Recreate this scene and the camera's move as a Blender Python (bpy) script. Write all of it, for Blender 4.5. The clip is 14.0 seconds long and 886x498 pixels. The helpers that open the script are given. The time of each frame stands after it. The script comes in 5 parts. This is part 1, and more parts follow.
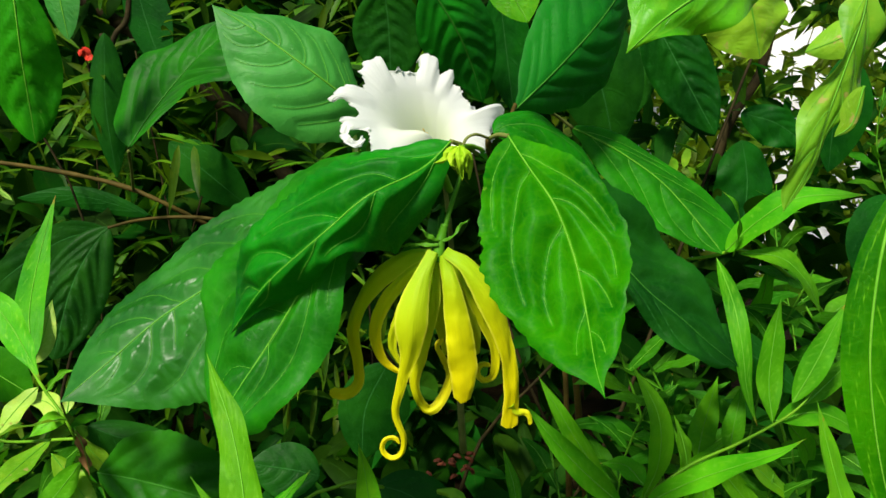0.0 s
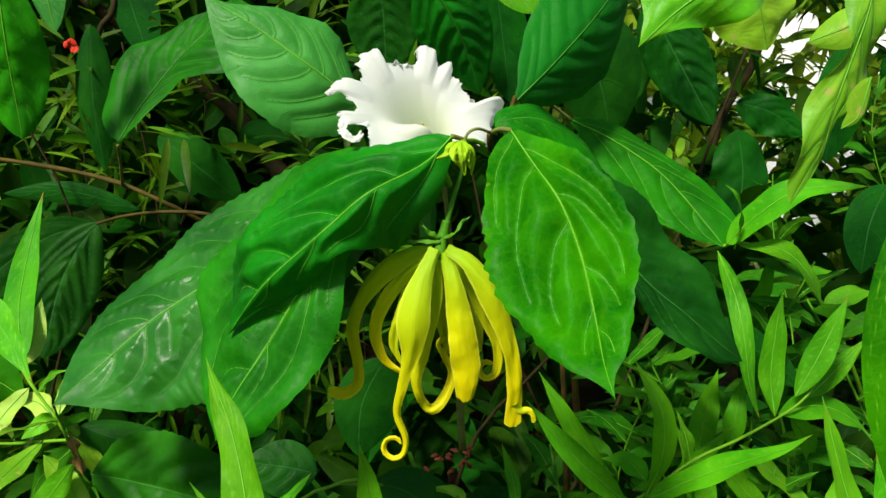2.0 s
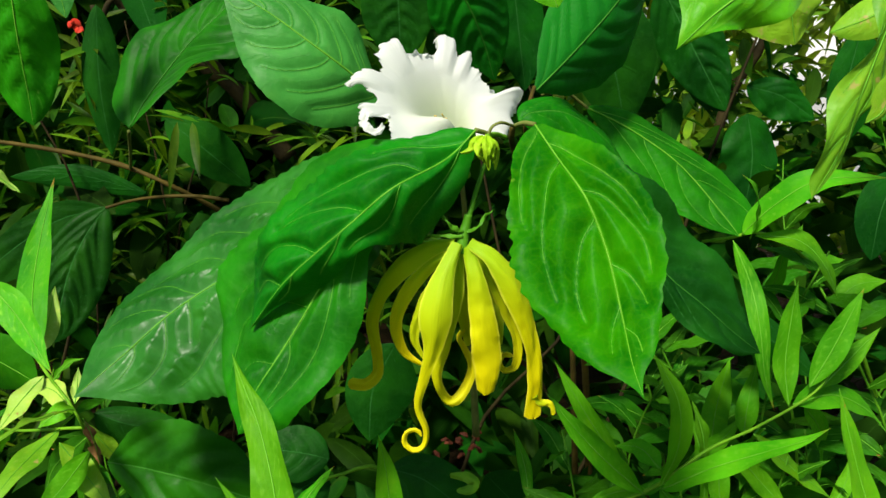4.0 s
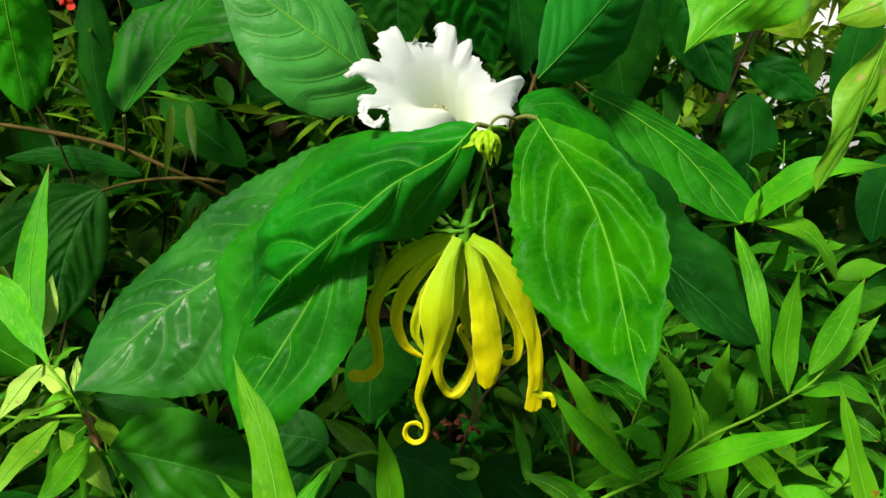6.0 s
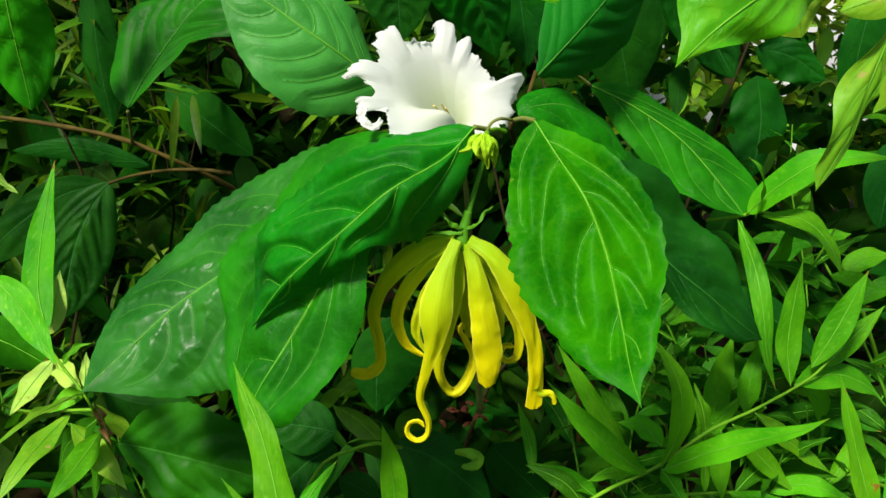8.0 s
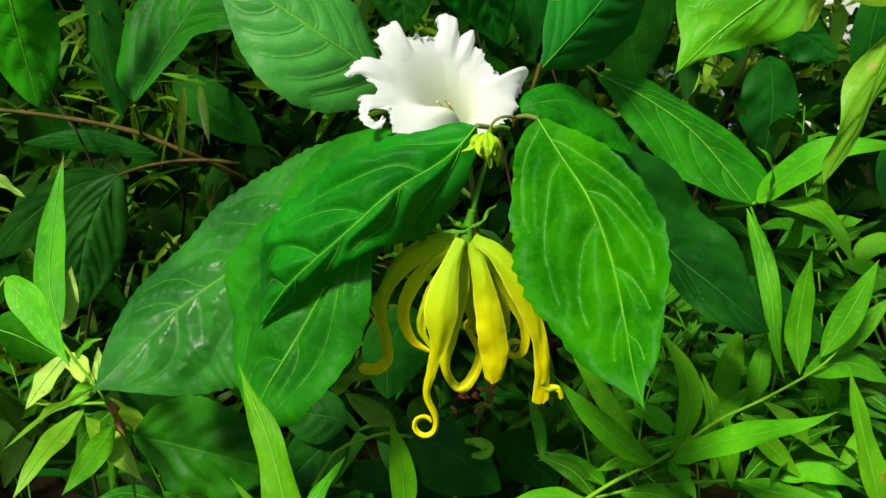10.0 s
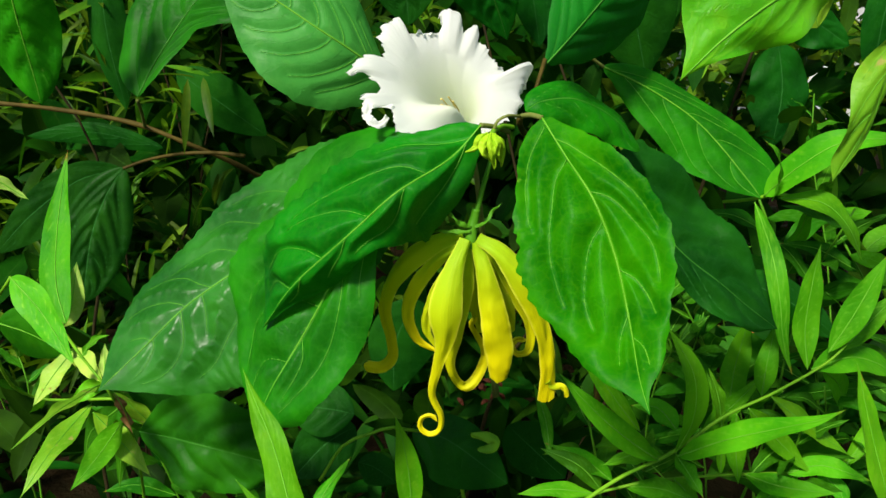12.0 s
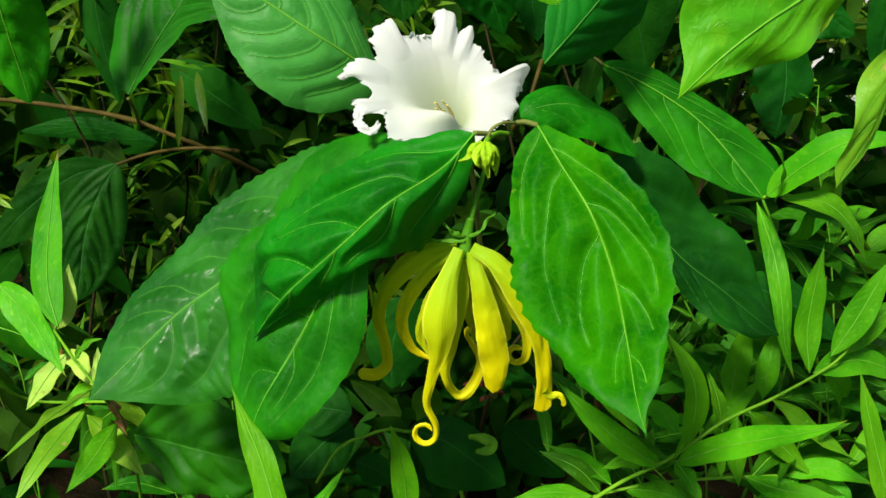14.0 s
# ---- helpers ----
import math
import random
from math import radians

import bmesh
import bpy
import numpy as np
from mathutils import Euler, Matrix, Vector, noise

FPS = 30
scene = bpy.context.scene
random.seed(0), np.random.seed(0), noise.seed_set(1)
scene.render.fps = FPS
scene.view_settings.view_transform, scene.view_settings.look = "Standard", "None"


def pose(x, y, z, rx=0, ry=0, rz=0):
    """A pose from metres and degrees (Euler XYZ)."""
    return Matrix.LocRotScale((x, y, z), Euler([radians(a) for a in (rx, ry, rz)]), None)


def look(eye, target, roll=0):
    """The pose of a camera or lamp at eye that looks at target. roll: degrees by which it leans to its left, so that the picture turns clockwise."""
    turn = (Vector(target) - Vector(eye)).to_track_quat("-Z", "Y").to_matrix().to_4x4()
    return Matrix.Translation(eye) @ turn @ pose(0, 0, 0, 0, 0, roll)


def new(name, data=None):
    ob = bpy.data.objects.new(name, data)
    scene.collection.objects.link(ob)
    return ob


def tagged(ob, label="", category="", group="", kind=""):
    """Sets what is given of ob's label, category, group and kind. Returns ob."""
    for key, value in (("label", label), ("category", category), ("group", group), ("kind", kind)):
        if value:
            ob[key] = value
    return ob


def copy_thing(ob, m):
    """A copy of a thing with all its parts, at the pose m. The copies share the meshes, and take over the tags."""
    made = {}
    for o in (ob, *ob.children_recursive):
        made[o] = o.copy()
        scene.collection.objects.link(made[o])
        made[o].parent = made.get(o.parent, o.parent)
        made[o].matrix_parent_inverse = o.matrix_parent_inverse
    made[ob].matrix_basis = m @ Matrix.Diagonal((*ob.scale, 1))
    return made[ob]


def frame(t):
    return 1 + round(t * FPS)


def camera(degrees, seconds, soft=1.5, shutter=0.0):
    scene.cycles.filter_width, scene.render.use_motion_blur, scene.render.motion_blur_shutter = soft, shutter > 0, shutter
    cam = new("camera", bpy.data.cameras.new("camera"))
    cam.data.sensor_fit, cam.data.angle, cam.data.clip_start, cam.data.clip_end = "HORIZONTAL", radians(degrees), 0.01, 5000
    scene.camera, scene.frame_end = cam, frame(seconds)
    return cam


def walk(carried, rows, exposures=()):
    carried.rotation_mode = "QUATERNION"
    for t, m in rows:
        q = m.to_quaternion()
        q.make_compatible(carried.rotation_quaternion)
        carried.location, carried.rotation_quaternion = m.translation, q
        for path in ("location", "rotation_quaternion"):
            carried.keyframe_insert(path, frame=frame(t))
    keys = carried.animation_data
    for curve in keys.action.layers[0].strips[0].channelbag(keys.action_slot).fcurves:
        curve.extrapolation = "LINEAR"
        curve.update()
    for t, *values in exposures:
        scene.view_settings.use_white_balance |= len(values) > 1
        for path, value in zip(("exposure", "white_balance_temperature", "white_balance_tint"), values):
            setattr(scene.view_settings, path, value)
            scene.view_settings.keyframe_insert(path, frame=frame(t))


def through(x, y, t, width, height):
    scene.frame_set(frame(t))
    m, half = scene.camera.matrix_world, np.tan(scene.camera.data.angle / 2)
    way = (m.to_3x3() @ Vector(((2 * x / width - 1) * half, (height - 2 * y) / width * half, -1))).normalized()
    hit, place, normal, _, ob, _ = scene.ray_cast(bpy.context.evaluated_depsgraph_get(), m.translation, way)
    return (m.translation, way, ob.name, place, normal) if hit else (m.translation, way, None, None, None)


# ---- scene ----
cam = camera(56.3, 14.0)
METRES, EYE, TILT, LEAN, TURN = 0.115, 0.8, -8.0, 0.0, 0.0
STOPS, KELVIN = 0.58, 6800.0
ROWS = [
    (0.0, 0.0, 0.0, 0.0, 0.0, 0.0, -0.0),
    (0.5, -0.0296, 0.0053, -0.0003, -0.21, -0.14, 0.13),
    (1.0, -0.0447, 0.0155, 0.0117, -0.47, -0.42, 0.25),
    (1.5, -0.0707, 0.0408, 0.0291, -0.72, -0.53, 0.37),
    (2.0, -0.065, 0.0784, 0.0391, -0.87, -0.8, 0.45),
    (2.5, -0.092, 0.0724, 0.087, -0.94, -1.19, 0.37),
    (3.0, -0.1231, 0.0726, 0.1189, -0.99, -1.77, 0.47),
    (3.5, -0.1717, 0.0822, 0.1236, -1.1, -2.17, 0.37),
    (6.0, -0.2049, 0.1348, 0.2543, -1.43, -4.87, 0.37),
    (6.5, -0.1843, 0.1361, 0.2936, -1.27, -5.32, 0.42),
    (7.0, -0.1665, 0.1379, 0.3216, -1.06, -5.82, 0.52),
    (7.5, -0.1442, 0.1279, 0.3628, -0.89, -6.36, 0.71),
    (8.0, -0.1393, 0.1296, 0.3888, -0.57, -6.76, 0.93),
    (10.5, -0.0829, 0.1436, 0.5161, 0.55, -8.9, 1.85),
    (11.0, -0.093, 0.147, 0.5269, 0.71, -9.19, 1.93),
    (11.5, -0.0854, 0.1676, 0.5481, 0.78, -9.53, 2.0),
    (12.0, -0.0696, 0.182, 0.5781, 0.86, -9.82, 2.09),
    (12.5, -0.0779, 0.2214, 0.6011, 0.97, -10.12, 2.04),
    (13.0, -0.0633, 0.2534, 0.6468, 1.04, -10.45, 2.14),
    (13.5, -0.0618, 0.2717, 0.6729, 1.1, -10.83, 2.16),
    (14.0, -0.023, 0.2877, 0.6924, 1.07, -11.22, 2.31),
]
walk(cam, [(t, pose(0, 0, EYE, TILT, LEAN, TURN) @ pose(METRES * x, METRES * y, METRES * z, 90 + pitch, roll, yaw)) for t, x, y, z, yaw, pitch, roll in ROWS], [(0.0, STOPS, KELVIN, 10.0), (14.0, STOPS, KELVIN, 10.0)])

# ---- world and light ----
SUN_ELEV, SUN_ROT = 47.0, 208.0
world = bpy.data.worlds.new("sky")
scene.world = world
world.use_nodes = True
wn = world.node_tree.nodes
sky = wn.new("ShaderNodeTexSky")
sky.sky_type = "NISHITA"
sky.sun_disc = False
sky.sun_elevation, sky.sun_rotation = radians(SUN_ELEV), radians(SUN_ROT)
wn["Background"].inputs[1].default_value = 0.085
world.node_tree.links.new(sky.outputs[0], wn["Background"].inputs[0])
sun = new("sun", bpy.data.lights.new("sun", "SUN"))
sun.data.energy, sun.data.angle, sun.data.color = 4.5, radians(9), (1.0, 0.96, 0.88)
sun_from = Vector((math.sin(radians(SUN_ROT)) * math.cos(radians(SUN_ELEV)), math.cos(radians(SUN_ROT)) * math.cos(radians(SUN_ELEV)), math.sin(radians(SUN_ELEV))))
sun.matrix_world = look(sun_from * 20, (0, 0, 0))


# ---- materials ----
def nodes_of(name):
    m = bpy.data.materials.new(name)
    m.use_nodes = True
    m.node_tree.nodes.remove(m.node_tree.nodes["Principled BSDF"])
    return m, m.node_tree.nodes, m.node_tree.links, m.node_tree.nodes["Material Output"]


class Net:
    """Short hand for building a node tree."""

    def __init__(self, name):
        self.m, self.n, self.l, self.out = nodes_of(name)

    def put(self, sock, v):
        if isinstance(v, bpy.types.NodeSocket):
            self.l.new(v, sock)
        elif v is not None:
            if isinstance(v, tuple) and len(v) == 3 and sock.type == "RGBA":
                v = (*v, 1.0)
            sock.default_value = v

    def math(self, op, a, b=None, c=None, clamp=False):
        k = self.n.new("ShaderNodeMath")
        k.operation, k.use_clamp = op, clamp
        for s, v in zip(k.inputs, (a, b, c)):
            self.put(s, v)
        return k.outputs[0]

    def ramp(self, v, lo, hi):
        k = self.n.new("ShaderNodeMapRange")
        k.interpolation_type = "SMOOTHSTEP"
        self.put(k.inputs[0], v)
        k.inputs[1].default_value, k.inputs[2].default_value = lo, hi
        return k.outputs[0]

    def mix(self, f, a, b, kind="MIX"):
        k = self.n.new("ShaderNodeMix")
        k.data_type, k.blend_type = "RGBA", kind
        self.put(k.inputs[0], f)
        self.put(k.inputs[6], a)
        self.put(k.inputs[7], b)
        return k.outputs[2]

    def noise(self, scale, detail=3.0, vec=None, rough=0.55):
        k = self.n.new("ShaderNodeTexNoise")
        k.inputs["Scale"].default_value, k.inputs["Detail"].default_value = scale, detail
        k.inputs["Roughness"].default_value = rough
        if vec is None:
            vec = self.n.new("ShaderNodeTexCoord").outputs["Object"]
        self.l.new(vec, k.inputs["Vector"])
        return k.outputs[0]

    def bump(self, h, strength, dist):
        k = self.n.new("ShaderNodeBump")
        k.inputs["Strength"].default_value, k.inputs["Distance"].default_value = strength, dist
        self.l.new(h, k.inputs["Height"])
        return k.outputs[0]

    def bsdf(self, colour, rough, normal=None, spec=0.5, through=0.0, through_colour=None, sheen=0.0):
        p = self.n.new("ShaderNodeBsdfPrincipled")
        self.put(p.inputs["Base Color"], colour)
        self.put(p.inputs["Roughness"], rough)
        p.inputs["Specular IOR Level"].default_value = spec
        if sheen:
            p.inputs["Sheen Weight"].default_value = sheen
        if normal is not None:
            self.l.new(normal, p.inputs["Normal"])
        last = p.outputs[0]
        if through:
            t = self.n.new("ShaderNodeBsdfTranslucent")
            self.put(t.inputs[0], through_colour if through_colour is not None else colour)
            mx = self.n.new("ShaderNodeMixShader")
            mx.inputs[0].default_value = through
            self.l.new(last, mx.inputs[1])
            self.l.new(t.outputs[0], mx.inputs[2])
            last = mx.outputs[0]
        self.l.new(last, self.out.inputs[0])
        return self.m


def leaf_material(name, dark, light, vein, rough=0.34, spec=0.45, through=0.22, glow=None, vein_w=0.05, vein_k=0.55, per_leaf=False, blemish=None, tip=None, cells=0.0, specks=0.66, ladder=0.7):
    """A blade with a pale midrib, arching side veins and a fine net between them. UV: across, along;
    the map "Veins": distance from the nearest side vein and way along it, in centimetres."""
    g = Net(name)
    uv = g.n.new("ShaderNodeUVMap").outputs[0]
    sep = g.n.new("ShaderNodeSeparateXYZ")
    g.l.new(uv, sep.inputs[0])
    side = g.math("ABSOLUTE", g.math("MULTIPLY_ADD", sep.outputs[0], 2.0, -1.0))
    along = sep.outputs[1]
    wob = g.noise(38.0, 2.0)
    fade = g.math("MULTIPLY", g.ramp(side, 1.0, 0.6), g.ramp(along, 0.99, 0.85))
    if per_leaf:
        off, run = g.math("ADD", side, 0.2), along
        side_vein = g.math("MULTIPLY", side, 0.0)
        groove = side_vein
    else:
        plan = g.n.new("ShaderNodeUVMap")
        plan.uv_map = "Veins"
        sep2 = g.n.new("ShaderNodeSeparateXYZ")
        g.l.new(plan.outputs[0], sep2.inputs[0])
        off, run = sep2.outputs[0], sep2.outputs[1]
        broken = g.math("MULTIPLY_ADD", g.noise(85.0, 2.0), 0.9, 0.5)
        side_vein = g.math("MULTIPLY", g.ramp(off, vein_w, vein_w * 0.2), g.math("MULTIPLY", g.math("MULTIPLY_ADD", fade, 0.65, 0.35), broken))
        groove = g.math("MULTIPLY", g.ramp(off, vein_w * 3.2, 0.0), g.math("MULTIPLY_ADD", fade, 0.7, 0.3))
    rung = g.n.new("ShaderNodeCombineXYZ")
    g.put(rung.inputs[0], g.math("MULTIPLY", run, 2.6))
    g.put(rung.inputs[1], g.math("MULTIPLY_ADD", off, 0.5, g.math("MULTIPLY", wob, 0.8)))
    rungs = g.noise(1.0, 2.0, rung.outputs[0])
    mid = g.ramp(side, 0.03, 0.0)
    lines = g.math("MAXIMUM", g.math("MULTIPLY", side_vein, vein_k), g.math("MULTIPLY", mid, 0.8))
    k = g.n.new("ShaderNodeTexVoronoi")
    k.feature = "DISTANCE_TO_EDGE"
    k.inputs["Scale"].default_value = 210.0
    g.l.new(g.n.new("ShaderNodeTexCoord").outputs["Object"], k.inputs["Vector"])
    net = g.ramp(k.outputs[0], 0.12, 0.0)
    broad, fine, lumps = g.noise(24.0, 3.0), g.noise(420.0, 3.0), g.noise(130.0, 2.0)
    body = g.mix(g.ramp(broad, 0.32, 0.7), dark, light)
    body = g.mix(g.math("MULTIPLY", g.ramp(lumps, 0.5, 0.8), 0.3), body, (light[0] * 1.9, light[1] * 1.15, light[2]))
    body = g.mix(g.math("MULTIPLY", g.ramp(g.noise(58.0, 3.0), 0.55, 0.8), 0.45), body, dark)
    if per_leaf:
        info = g.n.new("ShaderNodeNewGeometry").outputs["Random Per Island"]
        hue = g.n.new("ShaderNodeHueSaturation")
        g.put(hue.inputs["Hue"], g.math("MULTIPLY_ADD", info, 0.05, 0.475))
        g.put(hue.inputs["Value"], g.math("MULTIPLY_ADD", g.math("FRACT", g.math("MULTIPLY", info, 7.31)), 1.0, 0.5))
        g.put(hue.inputs["Color"], body)
        body = hue.outputs[0]
    else:
        info = g.n.new("ShaderNodeObjectInfo").outputs["Random"]
        hue = g.n.new("ShaderNodeHueSaturation")
        g.put(hue.inputs["Hue"], g.math("MULTIPLY_ADD", info, 0.022, 0.489))
        g.put(hue.inputs["Value"], g.math("MULTIPLY_ADD", g.math("FRACT", g.math("MULTIPLY", info, 5.7)), 0.4, 0.78))
        g.put(hue.inputs["Color"], body)
        body = hue.outputs[0]
    body = g.mix(g.math("MULTIPLY", net, 0.07), body, vein)
    body = g.mix(g.math("MULTIPLY", g.ramp(fine, 0.45, 0.75), 0.15), body, light)
    if blemish:
        spots = g.ramp(g.noise(95.0, 4.0), specks, specks + 0.06)
        body = g.mix(g.math("MULTIPLY", spots, 0.85), body, blemish)
    if tip:
        dry = g.ramp(g.math("MULTIPLY_ADD", g.noise(60.0, 3.0), 0.06, along), 0.955, 1.0)
        body = g.mix(g.math("MULTIPLY", dry, g.ramp(info, 0.6, 0.75)), body, tip)
    body = g.mix(lines, body, vein)
    height = g.math("ADD", g.math("MULTIPLY_ADD", mid, 0.05, g.math("MULTIPLY", groove, -0.8 * vein_k)), g.math("ADD", g.math("MULTIPLY", fine, 0.12), g.math("MULTIPLY_ADD", net, -0.05, g.math("MULTIPLY_ADD", lumps, 0.35, g.math("MULTIPLY_ADD", rungs, ladder, g.math("MULTIPLY", broad, 0.3))))))
    if cells:
        warp = g.n.new("ShaderNodeCombineXYZ")
        g.put(warp.inputs[0], g.math("MULTIPLY_ADD", run, 1.5, g.math("MULTIPLY", lumps, 0.5)))
        g.put(warp.inputs[1], g.math("MULTIPLY_ADD", off, 1.5, g.math("MULTIPLY", wob, 0.9)))
        big = g.n.new("ShaderNodeTexVoronoi")
        big.feature = "DISTANCE_TO_EDGE"
        big.inputs["Scale"].default_value = 1.0
        g.l.new(warp.outputs[0], big.inputs["Vector"])
        swell = g.math("SQRT", g.math("MINIMUM", big.outputs[0], 0.45))
        height = g.math("MULTIPLY_ADD", g.math("MULTIPLY", swell, g.math("MULTIPLY", g.ramp(along, 0.97, 0.7), g.ramp(side, 1.0, 0.8))), cells, height)
        body = g.mix(g.math("MULTIPLY", g.ramp(big.outputs[0], 0.05, 0.0), 0.05), body, vein)
    normal = g.bump(height, 0.5, 0.0009)
    r = g.math("MULTIPLY_ADD", g.noise(70.0, 3.0), 0.22, rough - 0.1)
    gcol = glow or tuple(min(1.0, c * 1.6) for c in light)
    return g.bsdf(body, r, normal, spec, through, g.mix(lines, gcol, tuple(c * 0.7 for c in gcol)))


M_broad = leaf_material("broad leaf", (0.003, 0.095, 0.002), (0.012, 0.225, 0.003), (0.09, 0.35, 0.03), rough=0.46, spec=0.07, glow=(0.05, 0.45, 0.003), cells=0.3, blemish=(0.10, 0.28, 0.03), specks=0.70)
# broad leaf dimmed: the shade from the leaf above is in its green
M_broad_shade = leaf_material("shade-toned broad leaf", (0.003, 0.084, 0.002), (0.011, 0.190, 0.003), (0.08, 0.34, 0.03), rough=0.42, spec=0.1, cells=0.25, glow=(0.05, 0.42, 0.003), blemish=(0.08, 0.25, 0.03), specks=0.70)
M_bright = leaf_material("bright broad leaf", (0.006, 0.105, 0.001), (0.038, 0.245, 0.001), (0.13, 0.43, 0.012), rough=0.44, spec=0.06, glow=(0.08, 0.55, 0.003), cells=0.3, blemish=(0.14, 0.33, 0.02), specks=0.70)
M_gloss = leaf_material("glossy broad leaf", (0.003, 0.092, 0.006), (0.012, 0.200, 0.012), (0.07, 0.33, 0.05), ladder=0.2, rough=0.37, spec=0.30, cells=0.2, vein_k=0.4, glow=(0.03, 0.35, 0.006))
M_pale = leaf_material("pale ribbed leaf", (0.016, 0.165, 0.016), (0.034, 0.245, 0.030), (0.13, 0.40, 0.08), rough=0.5, spec=0.2, cells=0.2, vein_k=0.85, glow=(0.05, 0.36, 0.02))
# broad leaf darkened, the shade it hangs in put into the green
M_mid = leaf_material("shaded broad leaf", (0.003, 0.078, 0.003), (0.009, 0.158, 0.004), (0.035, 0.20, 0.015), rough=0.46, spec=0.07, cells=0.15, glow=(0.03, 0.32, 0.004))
# darker still: deep shade put into the leaf green
M_deep = leaf_material("shade-darkened green leaf", (0.002, 0.044, 0.003), (0.006, 0.090, 0.004), (0.030, 0.170, 0.030), rough=0.46, spec=0.07, cells=0.15, glow=(0.012, 0.18, 0.004))
M_lance = leaf_material("narrow leaf", (0.028, 0.215, 0.003), (0.074, 0.335, 0.006), (0.18, 0.48, 0.03), ladder=0.3, rough=0.5, spec=0.07, vein_k=0.3, glow=(0.17, 0.65, 0.008), tip=(0.30, 0.10, 0.02))
M_lance_spot = leaf_material("spotted narrow leaf", (0.050, 0.280, 0.003), (0.110, 0.400, 0.006), (0.22, 0.48, 0.03), ladder=0.3, rough=0.5, spec=0.16, vein_k=0.3, glow=(0.22, 0.55, 0.008), blemish=(0.30, 0.07, 0.02))
M_fresh = leaf_material("fresh narrow leaf", (0.036, 0.250, 0.004), (0.085, 0.370, 0.010), (0.26, 0.60, 0.04), ladder=0.4, rough=0.46, spec=0.12, vein_k=0.4, glow=(0.2, 0.7, 0.01), tip=(0.30, 0.10, 0.02))
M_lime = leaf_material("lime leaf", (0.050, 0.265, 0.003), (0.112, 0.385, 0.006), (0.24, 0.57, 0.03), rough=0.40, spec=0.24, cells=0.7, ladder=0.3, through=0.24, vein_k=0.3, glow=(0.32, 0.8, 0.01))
# olive leaf made paler, with sunlight put into its tone
M_olive = leaf_material("sunlit olive leaf", (0.095, 0.280, 0.006), (0.195, 0.410, 0.018), (0.30, 0.50, 0.06), rough=0.45, spec=0.2, vein_k=0.4, glow=(0.35, 0.65, 0.02), blemish=(0.35, 0.30, 0.08), specks=0.62)
# pale yellow-green with direct sun put into the colour, plus brown blemishes
M_sunfleck = leaf_material("sun-fleck pale leaf", (0.20, 0.42, 0.03), (0.36, 0.56, 0.08), (0.5, 0.6, 0.2), rough=0.5, spec=0.2, vein_k=0.3, glow=(0.6, 0.7, 0.12), blemish=(0.25, 0.12, 0.04))
# the narrow leaf again, in a darker green that stands in for shade
M_lance_shade = leaf_material("shade-toned narrow leaf", (0.011, 0.090, 0.002), (0.031, 0.170, 0.003), (0.08, 0.30, 0.03), ladder=0.3, rough=0.5, spec=0.06, vein_k=0.3, glow=(0.08, 0.4, 0.006), tip=(0.25, 0.10, 0.02))
# green kept near black: the shade of overhanging growth is put into it
M_thicket = leaf_material("shade-dark thicket leaf", (0.004, 0.026, 0.001), (0.010, 0.058, 0.002), (0.03, 0.1, 0.01), rough=0.6, spec=0.04, vein_k=0.3, glow=(0.04, 0.2, 0.004), per_leaf=True)
M_grass = leaf_material("grassy leaf", (0.018, 0.075, 0.001), (0.062, 0.155, 0.003), (0.07, 0.2, 0.02), rough=0.5, spec=0.12, vein_k=0.2, glow=(0.16, 0.36, 0.006), per_leaf=True)


# brighter, yellower green: sunlight on the far foliage is put into the colour
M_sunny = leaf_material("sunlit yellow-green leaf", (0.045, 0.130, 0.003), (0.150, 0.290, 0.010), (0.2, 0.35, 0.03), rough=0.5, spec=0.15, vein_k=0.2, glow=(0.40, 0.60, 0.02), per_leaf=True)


def plain_material(name, a, b, scale, rough=0.6, bump=0.4, dist=0.001, through=0.0, glow=None, spec=0.12, streak=False):
    g = Net(name)
    vec = None
    if streak:
        mp = g.n.new("ShaderNodeMapping")
        mp.inputs["Scale"].default_value = (1.0, 1.0, 0.12)
        g.l.new(g.n.new("ShaderNodeTexCoord").outputs["Object"], mp.inputs[0])
        vec = mp.outputs[0]
    c, f = g.noise(scale, 4.0, vec), g.noise(scale * 9, 3.0)
    col = g.mix(g.math("MULTIPLY_ADD", g.ramp(c, 0.3, 0.7), 0.75, g.math("MULTIPLY", f, 0.25)), a, b)
    return g.bsdf(col, g.math("MULTIPLY_ADD", f, 0.2, rough - 0.1), g.bump(g.math("ADD", c, g.math("MULTIPLY", f, 0.4)), bump, dist), spec, through, glow)


M_stalk = plain_material("green stalk", (0.07, 0.23, 0.008), (0.15, 0.36, 0.014), 60.0, 0.5)
M_pedicel = plain_material("flower stalk", (0.035, 0.16, 0.006), (0.085, 0.26, 0.010), 60.0, 0.5)
M_rib = plain_material("leaf midrib", (0.07, 0.29, 0.012), (0.14, 0.40, 0.03), 60.0, 0.45)
# darker midrib, to match the leaves with shade in their green
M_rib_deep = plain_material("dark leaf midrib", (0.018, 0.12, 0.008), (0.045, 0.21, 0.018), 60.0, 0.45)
M_vein = plain_material("leaf side vein", (0.06, 0.29, 0.012), (0.12, 0.39, 0.035), 60.0, 0.45)
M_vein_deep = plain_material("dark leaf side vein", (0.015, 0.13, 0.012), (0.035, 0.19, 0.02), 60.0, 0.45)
M_bark = plain_material("brown bark", (0.012, 0.010, 0.003), (0.040, 0.031, 0.009), 45.0, 0.8, 0.7, 0.002)
